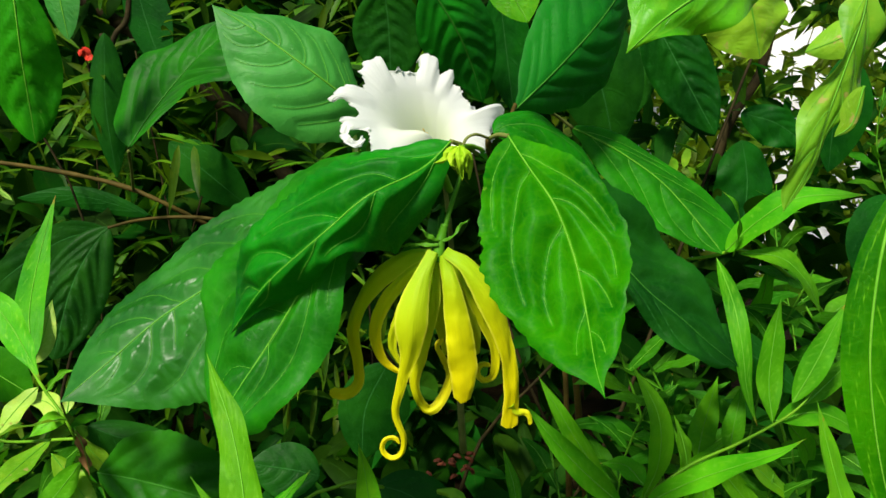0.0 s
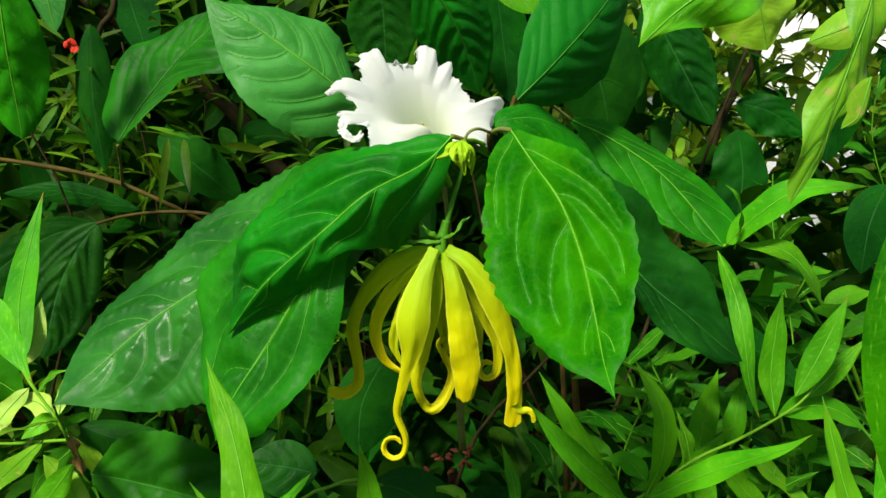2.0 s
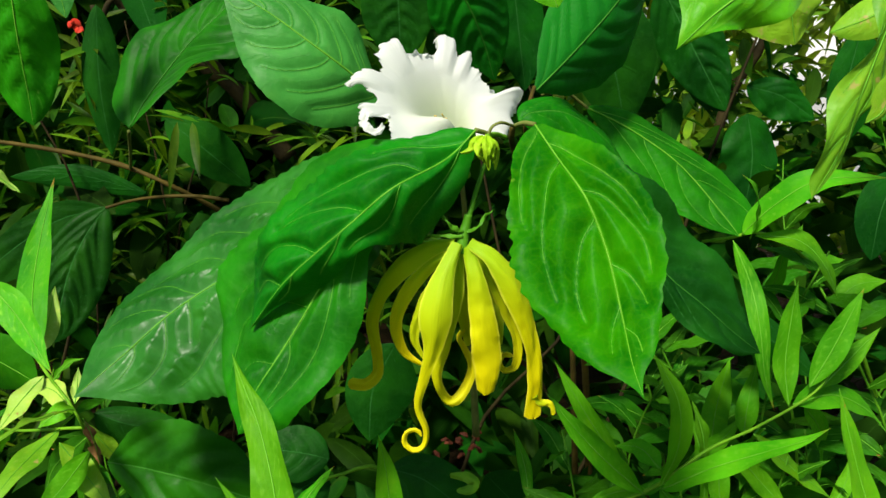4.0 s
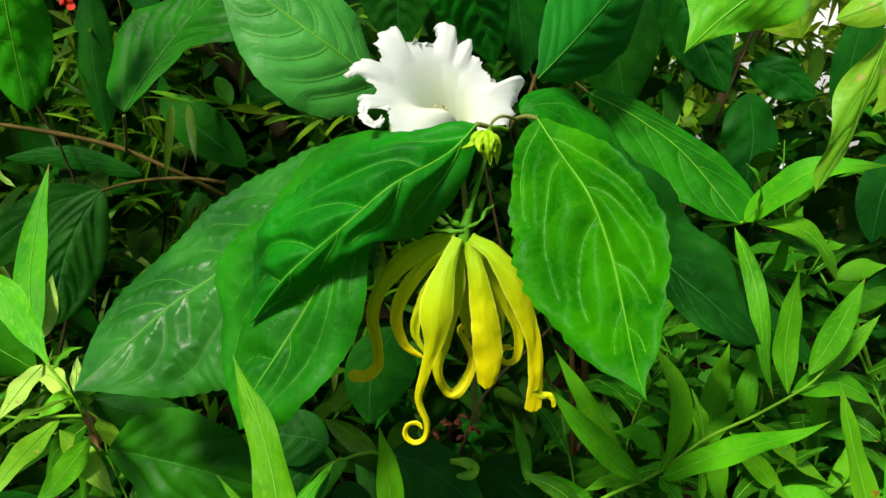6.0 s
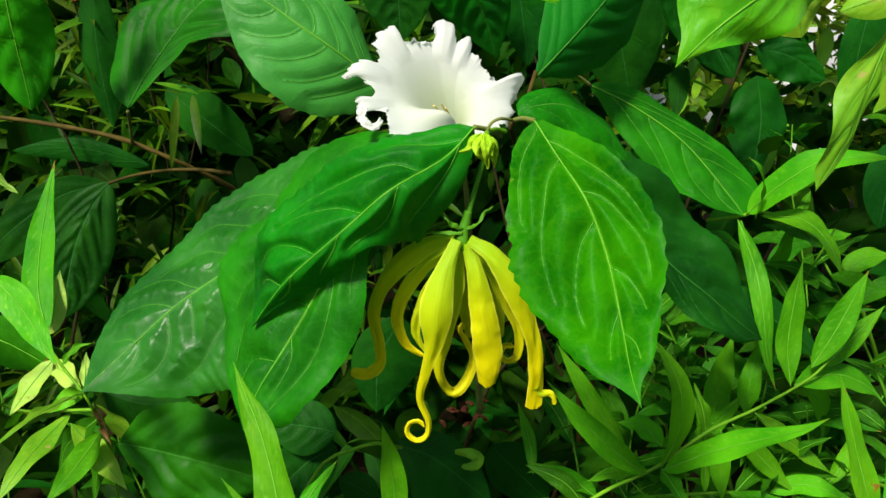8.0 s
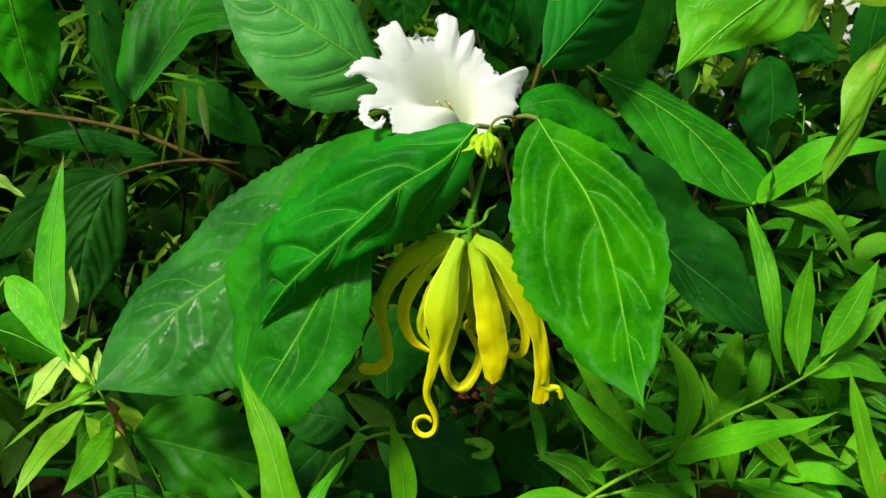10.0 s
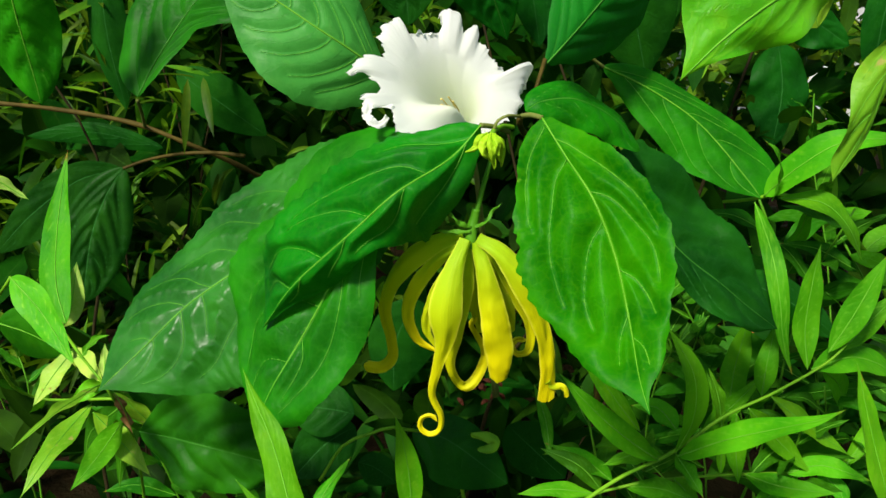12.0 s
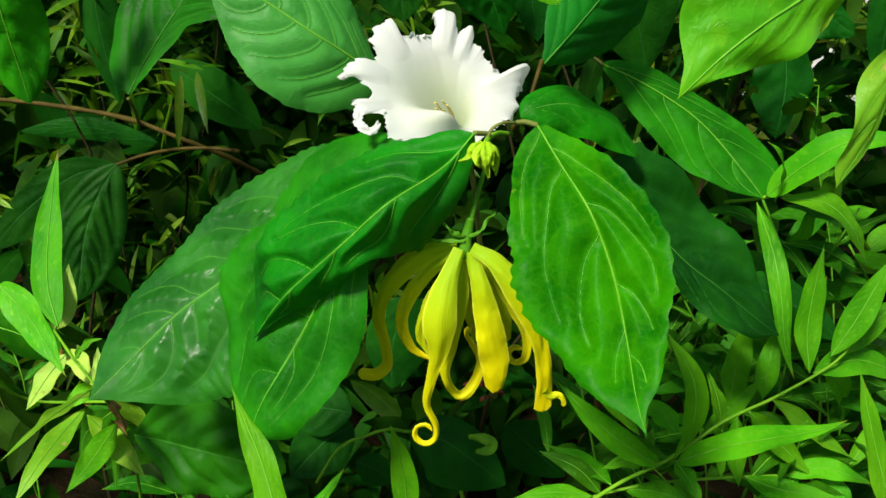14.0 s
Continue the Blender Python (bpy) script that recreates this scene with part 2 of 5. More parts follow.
M_vine = plain_material("olive brown vine", (0.030, 0.024, 0.004), (0.095, 0.070, 0.012), 50.0, 0.7, 0.6, 0.0015)
M_twig = plain_material("olive twig", (0.080, 0.110, 0.020), (0.18, 0.21, 0.045), 60.0, 0.65, 0.5)
M_litter = plain_material("leaf litter soil", (0.005, 0.006, 0.002), (0.028, 0.018, 0.008), 9.0, 0.95, 0.9, 0.02, spec=0.03)
M_dry = plain_material("dry leaf", (0.16, 0.07, 0.02), (0.36, 0.20, 0.07), 50.0, 0.7)
M_rust = plain_material("reddish dead leaf", (0.03, 0.008, 0.004), (0.13, 0.035, 0.015), 120.0, 0.7)
M_bud = plain_material("bud sepal", (0.22, 0.46, 0.01), (0.38, 0.62, 0.02), 120.0, 0.5, through=0.2, glow=(0.4, 0.65, 0.06))
M_wall = plain_material("white plaster", (0.74, 0.74, 0.72), (0.86, 0.86, 0.84), 3.0, 0.9, 0.3, 0.004)


def petal_material(name, base, tip, green, shine):
    g = Net(name)
    uv = g.n.new("ShaderNodeUVMap").outputs[0]
    sep = g.n.new("ShaderNodeSeparateXYZ")
    g.l.new(uv, sep.inputs[0])
    along = sep.outputs[1]
    cmb = g.n.new("ShaderNodeCombineXYZ")
    g.put(cmb.inputs[0], g.math("MULTIPLY", sep.outputs[0], 9.0))
    g.put(cmb.inputs[1], g.math("MULTIPLY", along, 1.2))
    streak = g.noise(2.2, 4.0, cmb.outputs[0])
    body = g.mix(g.ramp(along, 0.25, 1.0), base, tip)
    body = g.mix(g.ramp(along, 0.55, 0.0), body, green)
    rim = g.ramp(g.math("ABSOLUTE", g.math("MULTIPLY_ADD", sep.outputs[0], 2.0, -1.0)), 0.84, 0.98)
    info = g.n.new("ShaderNodeObjectInfo").outputs["Random"]
    body = g.mix(g.math("MULTIPLY", info, 0.35), body, (0.38, 0.52, 0.008))
    body = g.mix(g.math("MULTIPLY", rim, 0.5), body, (0.92, 0.88, 0.10))
    body = g.mix(g.math("MULTIPLY", g.ramp(streak, 0.45, 0.75), 0.35), body, (0.52, 0.55, 0.005))
    spots = g.ramp(g.noise(160.0, 3.0), 0.70, 0.78)
    body = g.mix(g.math("MULTIPLY", spots, 0.25), body, (0.45, 0.30, 0.02))
    n = g.bump(g.math("ADD", streak, g.math("MULTIPLY", g.noise(300.0, 2.0), 0.2)), 0.5, 0.0009)
    return g.bsdf(body, 0.5, n, 0.25, 0.35, shine)


def white_material():
    g = Net("white petal")
    uv = g.n.new("ShaderNodeUVMap").outputs[0]
    sep = g.n.new("ShaderNodeSeparateXYZ")
    g.l.new(uv, sep.inputs[0])
    depth = sep.outputs[1]
    body = g.mix(g.ramp(depth, 0.85, 0.05), (0.69, 0.72, 0.67), (0.56, 0.64, 0.38))
    n1, n2 = g.noise(60.0, 4.0), g.noise(380.0, 3.0)
    body = g.mix(g.math("MULTIPLY", g.ramp(n1, 0.5, 0.75), 0.25), body, (0.66, 0.70, 0.62))
    n = g.bump(g.math("ADD", n1, g.math("MULTIPLY", n2, 0.25)), 0.45, 0.0012)
    return g.bsdf(body, 0.55, n, 0.12, 0.38, (0.93, 0.96, 0.88), sheen=0.1)


M_stamen = plain_material("pale stamen", (0.55, 0.42, 0.10), (0.72, 0.58, 0.18), 90.0, 0.5)
M_petal = petal_material("yellow petal", (0.76, 0.80, 0.006), (0.90, 0.76, 0.004), (0.30, 0.56, 0.01), (0.80, 0.82, 0.008))
# back petals: the same yellow made greener and darker to give their shade
M_petal_shade = petal_material("shade-toned yellow petal", (0.44, 0.58, 0.008), (0.60, 0.66, 0.006), (0.26, 0.46, 0.01), (0.50, 0.70, 0.008))
M_white = white_material()


# ---- shape helpers ----
def link_mesh(name, verts, faces, uvs, material, parent=None, label="", smooth=True, veins=None):
    me = bpy.data.meshes.new(name)
    me.from_pydata([tuple(v) for v in verts], [], faces)
    if uvs is not None:
        lay = me.uv_layers.new(name="UVMap")
        idx = np.empty(len(me.loops), dtype=np.int32)
        me.loops.foreach_get("vertex_index", idx)
        lay.data.foreach_set("uv", np.asarray(uvs, dtype=np.float32)[idx].ravel())
        if veins is not None:
            me.uv_layers.new(name="Veins").data.foreach_set("uv", np.asarray(veins, dtype=np.float32)[idx].ravel())
    me.polygons.foreach_set("use_smooth", [smooth] * len(me.polygons))
    me.materials.append(material)
    me.update()
    ob = new(name, me)
    if parent is not None:
        ob.parent = parent
    if label:
        ob["label"] = label
    return ob


def grid_faces(rows, cols, closed=False):
    f = []
    for i in range(rows - 1):
        for j in range(cols - 1 + (1 if closed else 0)):
            k = (j + 1) % cols
            f.append((i * cols + j, i * cols + k, (i + 1) * cols + k, (i + 1) * cols + j))
    return f


def curve_points(pts, n):
    """n places evenly along a smooth line through pts."""
    p = [Vector(q) for q in pts]
    p = [p[0] * 2 - p[1], *p, p[-1] * 2 - p[-2]]
    raw = []
    for i in range(1, len(p) - 2):
        a, b, c, d = p[i - 1: i + 3]
        for k in range(24):
            t = k / 24
            raw.append(0.5 * (2 * b + (c - a) * t + (2 * a - 5 * b + 4 * c - d) * t * t + (3 * b - a - 3 * c + d) * t ** 3))
    raw.append(p[-2].copy())
    acc = [0.0]
    for a, b in zip(raw, raw[1:]):
        acc.append(acc[-1] + (b - a).length)
    want = np.linspace(0, acc[-1], n)
    xs = [np.interp(want, acc, [q[i] for q in raw]) for i in range(3)]
    return [Vector(q) for q in zip(*xs)]


def tangents(c):
    return [(c[min(i + 1, len(c) - 1)] - c[max(i - 1, 0)]).normalized() for i in range(len(c))]


def tube(name, pts, r0, r1, material, parent=None, label="", n=24, sides=8, knots=0.0):
    c = curve_points(pts, n)
    tan = tangents(c)
    side = tan[0].orthogonal().normalized()
    verts, uvs = [], []
    for i, (p, t) in enumerate(zip(c, tan)):
        side = (side - t * side.dot(t)).normalized()
        up = t.cross(side)
        s = i / (n - 1)
        r = r0 + (r1 - r0) * s
        if knots:
            r *= 1 + knots * (noise.noise(p * 90) + 0.5 * max(0, math.sin(s * 21)) ** 8)
        for j in range(sides):
            a = 2 * math.pi * j / sides
            verts.append(p + (side * math.cos(a) + up * math.sin(a)) * r)
            uvs.append((j / sides, s))
    faces = grid_faces(n, sides, True)
    faces += [tuple(range(sides))[::-1], tuple(range((n - 1) * sides, n * sides))]
    return link_mesh(name, verts, faces, uvs, material, parent, label)


def leaf_frame(mid, left, right, peak, n):
    """Points, tangents, cross and normal directions along a midrib, and the two halves in that frame."""
    c = curve_points(mid, n)
    tan = tangents(c)
    k = round(peak * (n - 1))
    L, R = Vector(left) - c[k], Vector(right) - c[k]
    cross = (R - L)
    cross = (cross - tan[k] * cross.dot(tan[k])).normalized()
    crosses = []
    for t in tan:
        b = tan[k].rotation_difference(t) @ cross
        crosses.append((b - t * b.dot(t)).normalized())
    face = 1.0 if tan[k].cross(cross).dot(Vector((0, -0.9, 0.45))) > 0 else -1.0
    nrm = tan[k].cross(cross) * face
    halves = [(v.dot(cross), v.dot(nrm)) for v in (L, R)]
    return c, tan, crosses, halves, face


def soft_interp(s, values):
    """A smooth line through values at even steps from 0 to 1."""
    x = s * (len(values) - 1)
    i = min(int(x), len(values) - 2)
    t = x - i
    p = [values[min(max(i + k, 0), len(values) - 1)] for k in (-1, 0, 1, 2)]
    v = 0.5 * (2 * p[1] + (p[2] - p[0]) * t + (2 * p[0] - 5 * p[1] + 4 * p[2] - p[3]) * t * t + (3 * p[1] - p[0] - 3 * p[2] + p[3]) * t ** 3)
    if i == 0:
        v = max(v, values[1] * t ** 0.5)
    return max(v, 0.0)


def vein_plan(count, rise, seed):
    """The side veins of a leaf as lines of (across, along): they leave the midrib in turns, arch forward and run with the margin."""
    rg = random.Random(seed * 7 + 3)
    plan = []
    for sign in (-1, 1):
        for k in range(count):
            s0 = 0.02 + 0.86 * (k + (0.42 if sign > 0 else 0.0) + rg.uniform(-0.08, 0.08)) / count
            s0 = max(0.015, s0)
            lift, reach = rise * (1 - 0.5 * s0) * rg.uniform(0.9, 1.1), rg.uniform(0.70, 0.84)
            plan.append([(sign * reach * (q / 12) ** 0.8, min(0.985, s0 + lift * (q / 12) ** 1.35)) for q in range(13)])
    return plan


def near_vein(X, Y, veins):
    """Distance of each place from the nearest vein on its side, and the way along that vein."""
    best, run = np.full(X.shape, 9.0), np.zeros(X.shape)
    for k, line in enumerate(veins):
        side = 1.0 if line[-1][0] > 0 else -1.0
        acc = 0.031 * k
        for (x0, y0), (x1, y1) in zip(line, line[1:]):
            dx, dy = x1 - x0, y1 - y0
            ln = math.hypot(dx, dy) + 1e-9
            t = np.clip(((X - x0) * dx + (Y - y0) * dy) / ln ** 2, 0, 1)
            d = np.hypot(X - x0 - t * dx, Y - y0 - t * dy) + np.where(X * side < -1e-6, 9.0, 0.0)
            hit = d < best
            best = np.where(hit, d, best)
            run = np.where(hit, acc + t * ln, run)
            acc += ln
    return best, run


def leaf(parent, mid, left, right, material, peak=0.45, blunt=0.62, taper=0.85, quilt=0.0, veins=6.0, slope=0.12, teeth=0.0, wave=0.0, arch=0.12, drip=0.0, n=40, m=20, rib=0.00065, name="leaf", label="", seed=0, tooth_count=17, sides=(0.0, 0.0), bubble=0.0, pitch=0.0065, prof=None, lines=None):
    """A leaf from its midrib and the two edge points abreast of it at the widest place. quilt: swelling between the side
    veins; bubble, pitch: height and step of the rungs between them; wave: edge wave, all in metres; arch: sideways
    arching as a share of the half width; lines: side veins given as (across, along). drip: length share of a drawn-out tip."""
    c, tan, crosses, (L, R), face = leaf_frame(mid, left, right, peak, n)
    body = 1.0 - drip
    pk = min(0.9, peak / body)
    shape = []
    for shift in sides:
        ps = min(0.85, max(0.15, pk + shift))
        b = taper
        a = max(b * ps / (1 - ps), blunt * 0.5)
        shape.append((a, b, (a / (a + b)) ** a * (b / (a + b)) ** b))
    off = Vector((seed * 3.7, seed * 1.3, seed * 0.7))
    half = (abs(L[0]) + abs(R[0])) / 2
    length = sum((q - p).length for p, q in zip(c, c[1:]))
    width = np.zeros((n, 2))
    for i in range(n):
        s = i / (n - 1)
        q = min(1.0, s / body)
        if prof:
            width[i] = [soft_interp(s, p) for p in prof]
            continue
        for j, (sa, sb, top) in enumerate(shape):
            w = q ** sa * (1 - q) ** sb / top
            if drip and s > 0.6:
                w = max(w, 0.075 * max(0.0, 1 - s) / drip)
            width[i, j] = min(w, 1.0)
    S, U = np.meshgrid(np.linspace(0, 1, n), np.linspace(-1, 1, m), indexing="ij")
    W = np.where(U < 0, width[:, :1] * abs(L[0]), width[:, 1:] * abs(R[0]))
    count = max(3, round(veins * 0.72))
    plan = [[(q.x, q.y) for q in curve_points([(u, s, 0) for u, s in line], 13)] for line in lines] if lines else vein_plan(count, slope * 2.6, seed)
    steps = np.linspace(0, 1, n)
    flat = [[(u * np.interp(s, steps, width[:, 0 if u < 0 else 1]) * abs((L if u < 0 else R)[0]), s * length) for u, s in line] for line in plan]
    far, run = near_vein(U * W, S * length, flat)
    gap = length * 0.16 / count
    E = np.abs(U)
    rel = np.minimum(1.0, W / half * 1.3) * np.minimum(1.0, (1 - S) * 6) * (1 - E ** 6)
    both = np.hypot(np.minimum(far, np.abs(U * W) + 0.0003), 0.0012) - 0.0012
    Z = quilt * 1.5 * (1 - np.exp(-both / gap) - 0.4) * rel
    if bubble:
        ripple = np.array([noise.noise(Vector((x * 60, y * 60, seed))) for x, y in zip((U * W).ravel(), (S * length).ravel())]).reshape(n, m)
        Z += bubble * (np.abs(np.sin(np.pi * (run / pitch + 0.9 * ripple))) ** 0.7 - 0.5) * (0.8 + ripple) * np.clip(both / (gap * 0.6), 0, 1) * rel
    verts, uvs = [], []
    for i in range(n):
        s = i / (n - 1)
        nrm = tan[i].cross(crosses[i]) * face
        for j in range(m):
            u = -1 + 2 * j / (m - 1)
            h = L if u < 0 else R
            w = width[i, 0 if u < 0 else 1]
            e = abs(u)
            tooth = 1 + teeth * (1 - abs(((s * tooth_count + seed * 0.37) % 1.0) * 2 - 1)) * e ** 4 + teeth * 1.5 * noise.noise(Vector((s * 9, u, seed * 5.1))) * e ** 3
            x = h[0] * w * e * tooth
            z = h[1] * w * (0.55 * e + 0.45 * e * e) + arch * half * w * (0.35 - e * e) * 0.8 + Z[i, j]
            if wave:
                z += wave * e * e * math.sin(s * 15 + u * 2 + seed * 2.1) * min(1, w * 1.4)
                z += wave * 0.8 * noise.noise(c[i] * 22 + Vector((u * 0.8, 0, 0)) + off) * min(1, w * 1.5)
            verts.append(c[i] + crosses[i] * x + nrm * z)
            uvs.append((u * 0.5 + 0.5, s))
    ob = link_mesh(name, verts, grid_faces(n, m), uvs, material, parent, label, veins=np.stack([far * 100, run * 100], -1).reshape(-1, 2))

    def on(u, s, lift):
        x, y = (u + 1) / 2 * (m - 1), s * (n - 1)
        i, j = min(int(y), n - 2), min(int(x), m - 2)
        fx, fy = x - j, y - i
        p = (verts[i * m + j] * (1 - fx) + verts[i * m + j + 1] * fx) * (1 - fy) + (verts[(i + 1) * m + j] * (1 - fx) + verts[(i + 1) * m + j + 1] * fx) * fy
        return p + tan[i].cross(crosses[i]) * face * lift

    if rib and (prof or material is not M_deep):
        ribbing = M_rib_deep if material in (M_deep, M_mid) else M_rib
        tube("midrib", [on(0, 0.985 * k / 15, rib * 0.25) for k in range(16)], rib, rib * 0.25, ribbing, ob, n=40, sides=6)
        if prof and quilt > 0.001 and material not in (M_deep, M_mid):
            for line in plan:
                tube("side_vein", [on(u, s, 0.00018) for u, s in line], 0.00017, 0.00007, M_vein_deep if material in (M_deep, M_mid) else M_vein, ob, n=18, sides=5)
    return ob


def thing(name, label, category, at, group="", kind=""):
    e = new(name)
    e.empty_display_size = 0.02
    return tagged(e, label, category, group, kind)


def scatter(name, label, spots, material, seed, category="foliage", rows=7):
    """Many small leaves as one mesh: spots are (base, direction, normal, length, width)."""
    rng = np.random.default_rng(seed)
    nL = len(spots)
    s = np.linspace(0, 1, rows)
    u = np.array([-1.0, 0.0, 1.0])
    base = np.array([q[0] for q in spots])
    d = np.array([q[1] for q in spots])
    nr = np.array([q[2] for q in spots])
    ln = np.array([q[3] for q in spots])
    wd = np.array([q[4] for q in spots])
    d /= np.linalg.norm(d, axis=1)[:, None]
    b = np.cross(d, nr)
    b /= np.linalg.norm(b, axis=1)[:, None] + 1e-9
    nr = np.cross(b, d)
    bend = rng.uniform(0.05, 0.45, nL)
    fold = rng.uniform(0.1, 0.5, nL)
    twist = rng.uniform(-0.5, 0.5, nL)
    w = (s ** 0.7) * (1 - s) ** 0.8
    w = w / w.max()
    V = np.zeros((nL, rows, 3, 3))
    UV = np.zeros((nL, rows, 3, 2))
    for i in range(rows):
        mid = base + d * (ln * s[i])[:, None] - np.array([0, 0, 1.0]) * (ln * bend * s[i] ** 2)[:, None]
        ct, st = np.cos(twist * s[i])[:, None], np.sin(twist * s[i])[:, None]
        bb, nn = b * ct + nr * st, nr * ct - b * st
        for j in range(3):
            V[:, i, j] = mid + bb * (wd * w[i] * u[j])[:, None] + nn * (wd * w[i] * abs(u[j]) * fold)[:, None]
            UV[:, i, j] = (u[j] * 0.5 + 0.5, s[i])
    one = np.array(grid_faces(rows, 3))
    faces = (one[None] + (np.arange(nL) * rows * 3)[:, None, None]).reshape(-1, 4)
    me = bpy.data.meshes.new(name)
    me.vertices.add(nL * rows * 3)
    me.vertices.foreach_set("co", V.ravel())
    me.loops.add(faces.size)
    me.loops.foreach_set("vertex_index", faces.ravel().astype(np.int32))
    me.polygons.add(len(faces))
    me.polygons.foreach_set("loop_start", np.arange(0, faces.size, 4, dtype=np.int32))
    lay = me.uv_layers.new(name="UVMap")
    lay.data.foreach_set("uv", UV.reshape(-1, 2)[faces.ravel()].astype(np.float32).ravel())
    me.update(calc_edges=True)
    me.validate()
    me.polygons.foreach_set("use_smooth", [True] * len(me.polygons))
    me.materials.append(material)
    return tagged(new(name, me), label, category, kind="stuff")


# ---- ground and distance ----
def ground():
    n = 60
    xs = np.linspace(-1, 1, n)
    xs = np.sign(xs) * np.abs(xs) ** 4 * 300
    verts = []
    for y in xs:
        for x in xs:
            near = math.exp(-(x * x + y * y) / 60)
            verts.append((x, y + 1, near * (0.05 * noise.noise(Vector((x * 1.7, y * 1.7, 0))) + 0.02 * noise.noise(Vector((x * 9, y * 9, 3))))))
    tagged(link_mesh("ground", verts, grid_faces(n, n), None, M_litter), "dark soil strewn with brown leaf litter", "ground", kind="structure")


ground()


def garden_wall():
    bm = bmesh.new()
    bmesh.ops.create_cube(bm, size=1)
    bmesh.ops.scale(bm, vec=(5.5, 0.2, 2.6), verts=bm.verts)
    bmesh.ops.translate(bm, vec=(3.3, 4.6, 1.3), verts=bm.verts)
    bmesh.ops.bevel(bm, geom=bm.edges[:], offset=0.02, segments=2, affect="EDGES")
    me = bpy.data.meshes.new("wall_garden")
    bm.to_mesh(me)
    bm.free()
    me.materials.append(M_wall)
    tagged(new("wall_garden", me), "pale sunlit garden wall behind the shrubs", "wall", kind="structure")


garden_wall()

# ---- the flowering branch ----
branch = thing("flowering_branch", "leafy shrub branch with large glossy green veined leaves", "branch", (0, 0, 0))
tube("stem", [(0.0244, 0.452, 0.796), (0.0274, 0.48, 0.7858), (0.0427, 0.54, 0.758), (0.0761, 0.62, 0.7038), (0.113, 0.7, 0.6061), (0.1341, 0.76, 0.47), (0.1414, 0.78, 0.3717), (0.1558, 0.8, 0.0725)], .0016, .005, M_vine, branch, "olive green woody stem", knots=.2, n=50)
tube("petiole", [(0.0253, 0.452, 0.7969), (0.0291, 0.442, 0.7988), (0.0341, 0.436, 0.7982)], .0013, .0013, M_twig, branch)
tube("petiole", [(0.0189, 0.455, 0.7885), (0.0114, 0.445, 0.793), (0.004, 0.437, 0.7955)], .0013, .0013, M_twig, branch)
leaf(branch, [(0.0341, 0.436, 0.7982), (0.044, 0.415, 0.7817), (0.0538, 0.399, 0.7658), (0.0617, 0.386, 0.7427), (0.0652, 0.368, 0.7175), (0.0659, 0.349, 0.7011), (0.0681, 0.335, 0.6893)],
     (0.019, 0.392, 0.7389), (0.0812, 0.382, 0.7648), M_bright, prof=((0.0, 0.36, 0.52, 0.67, 0.83, 0.9, 0.95, 1.0, 1.01, 0.99, 0.94, 0.83, 0.7, 0.56, 0.38, 0.12, 0.0), (0.0, 0.26, 0.46, 0.59, 0.72, 0.81, 0.95, 1.0, 1.03, 0.94, 0.85, 0.75, 0.64, 0.51, 0.37, 0.1, 0.0)), peak=.44, blunt=.9, taper=.62, drip=.1, quilt=.0060, veins=6.0, slope=.17, teeth=.05, wave=.0026, rib=.0005, n=90, m=50, label="bright green veined leaf with a drawn-out tip", seed=1, bubble=.0002,
     lines=[[(0, .02), (-.62, .08), (-.84, .16), (-.84, .28), (-.80, .36)], [(0, .17), (-.36, .22), (-.60, .36), (-.70, .54), (-.72, .64)], [(0, .41), (-.26, .48), (-.46, .62), (-.52, .72)], [(0, .69), (-.2, .76), (-.36, .84)],
            [(0, .09), (.36, .15), (.58, .28), (.74, .40), (.80, .48)], [(0, .31), (.30, .36), (.52, .46), (.68, .54), (.74, .62)], [(0, .56), (.28, .60), (.50, .66), (.64, .71)], [(0, .76), (.3, .80), (.5, .86)]])
leaf(branch, [(0.004, 0.437, 0.7955), (-0.0116, 0.424, 0.7829), (-0.0372, 0.411, 0.77), (-0.0562, 0.408, 0.7552), (-0.0735, 0.41, 0.7402), (-0.0951, 0.42, 0.7185), (-0.1139, 0.432, 0.6929)],
     (-0.0761, 0.436, 0.7722), (-0.0463, 0.420, 0.7384), M_broad, prof=((0.0, 0.50, 0.75, 0.85, 0.87, 0.87, 0.94, 0.99, 1.06, 1.06, 1.06, 1.06, 1.04, 0.95, 0.76, 0.46, 0.0), (0.0, 0.57, 0.97, 1.3, 1.47, 1.58, 1.49, 1.25, 0.87, 0.84, 0.8, 0.78, 0.74, 0.54, 0.29, 0.14, 0.0)), peak=.47, blunt=.9, taper=.6, quilt=.0074, veins=6.0, slope=.15, teeth=.05, wave=.0055, arch=.2, bubble=.0005, rib=.0005, n=90, m=50, label="dark green veined leaf with wavy edges", seed=2,
     lines=[[(0, .04), (-.40, .10), (-.70, .20), (-.84, .30)], [(0, .22), (-.40, .28), (-.62, .42), (-.76, .60), (-.80, .70)], [(0, .44), (-.34, .50), (-.60, .62), (-.74, .74)], [(0, .64), (-.30, .69), (-.62, .79), (-.80, .88)], [(0, .80), (-.4, .86), (-.6, .92)],
            [(0, .06), (.28, .12), (.52, .22), (.66, .33)], [(0, .30), (.30, .36), (.54, .46), (.68, .56)], [(0, .54), (.36, .60), (.66, .70)], [(0, .74), (.4, .80), (.6, .86)]])
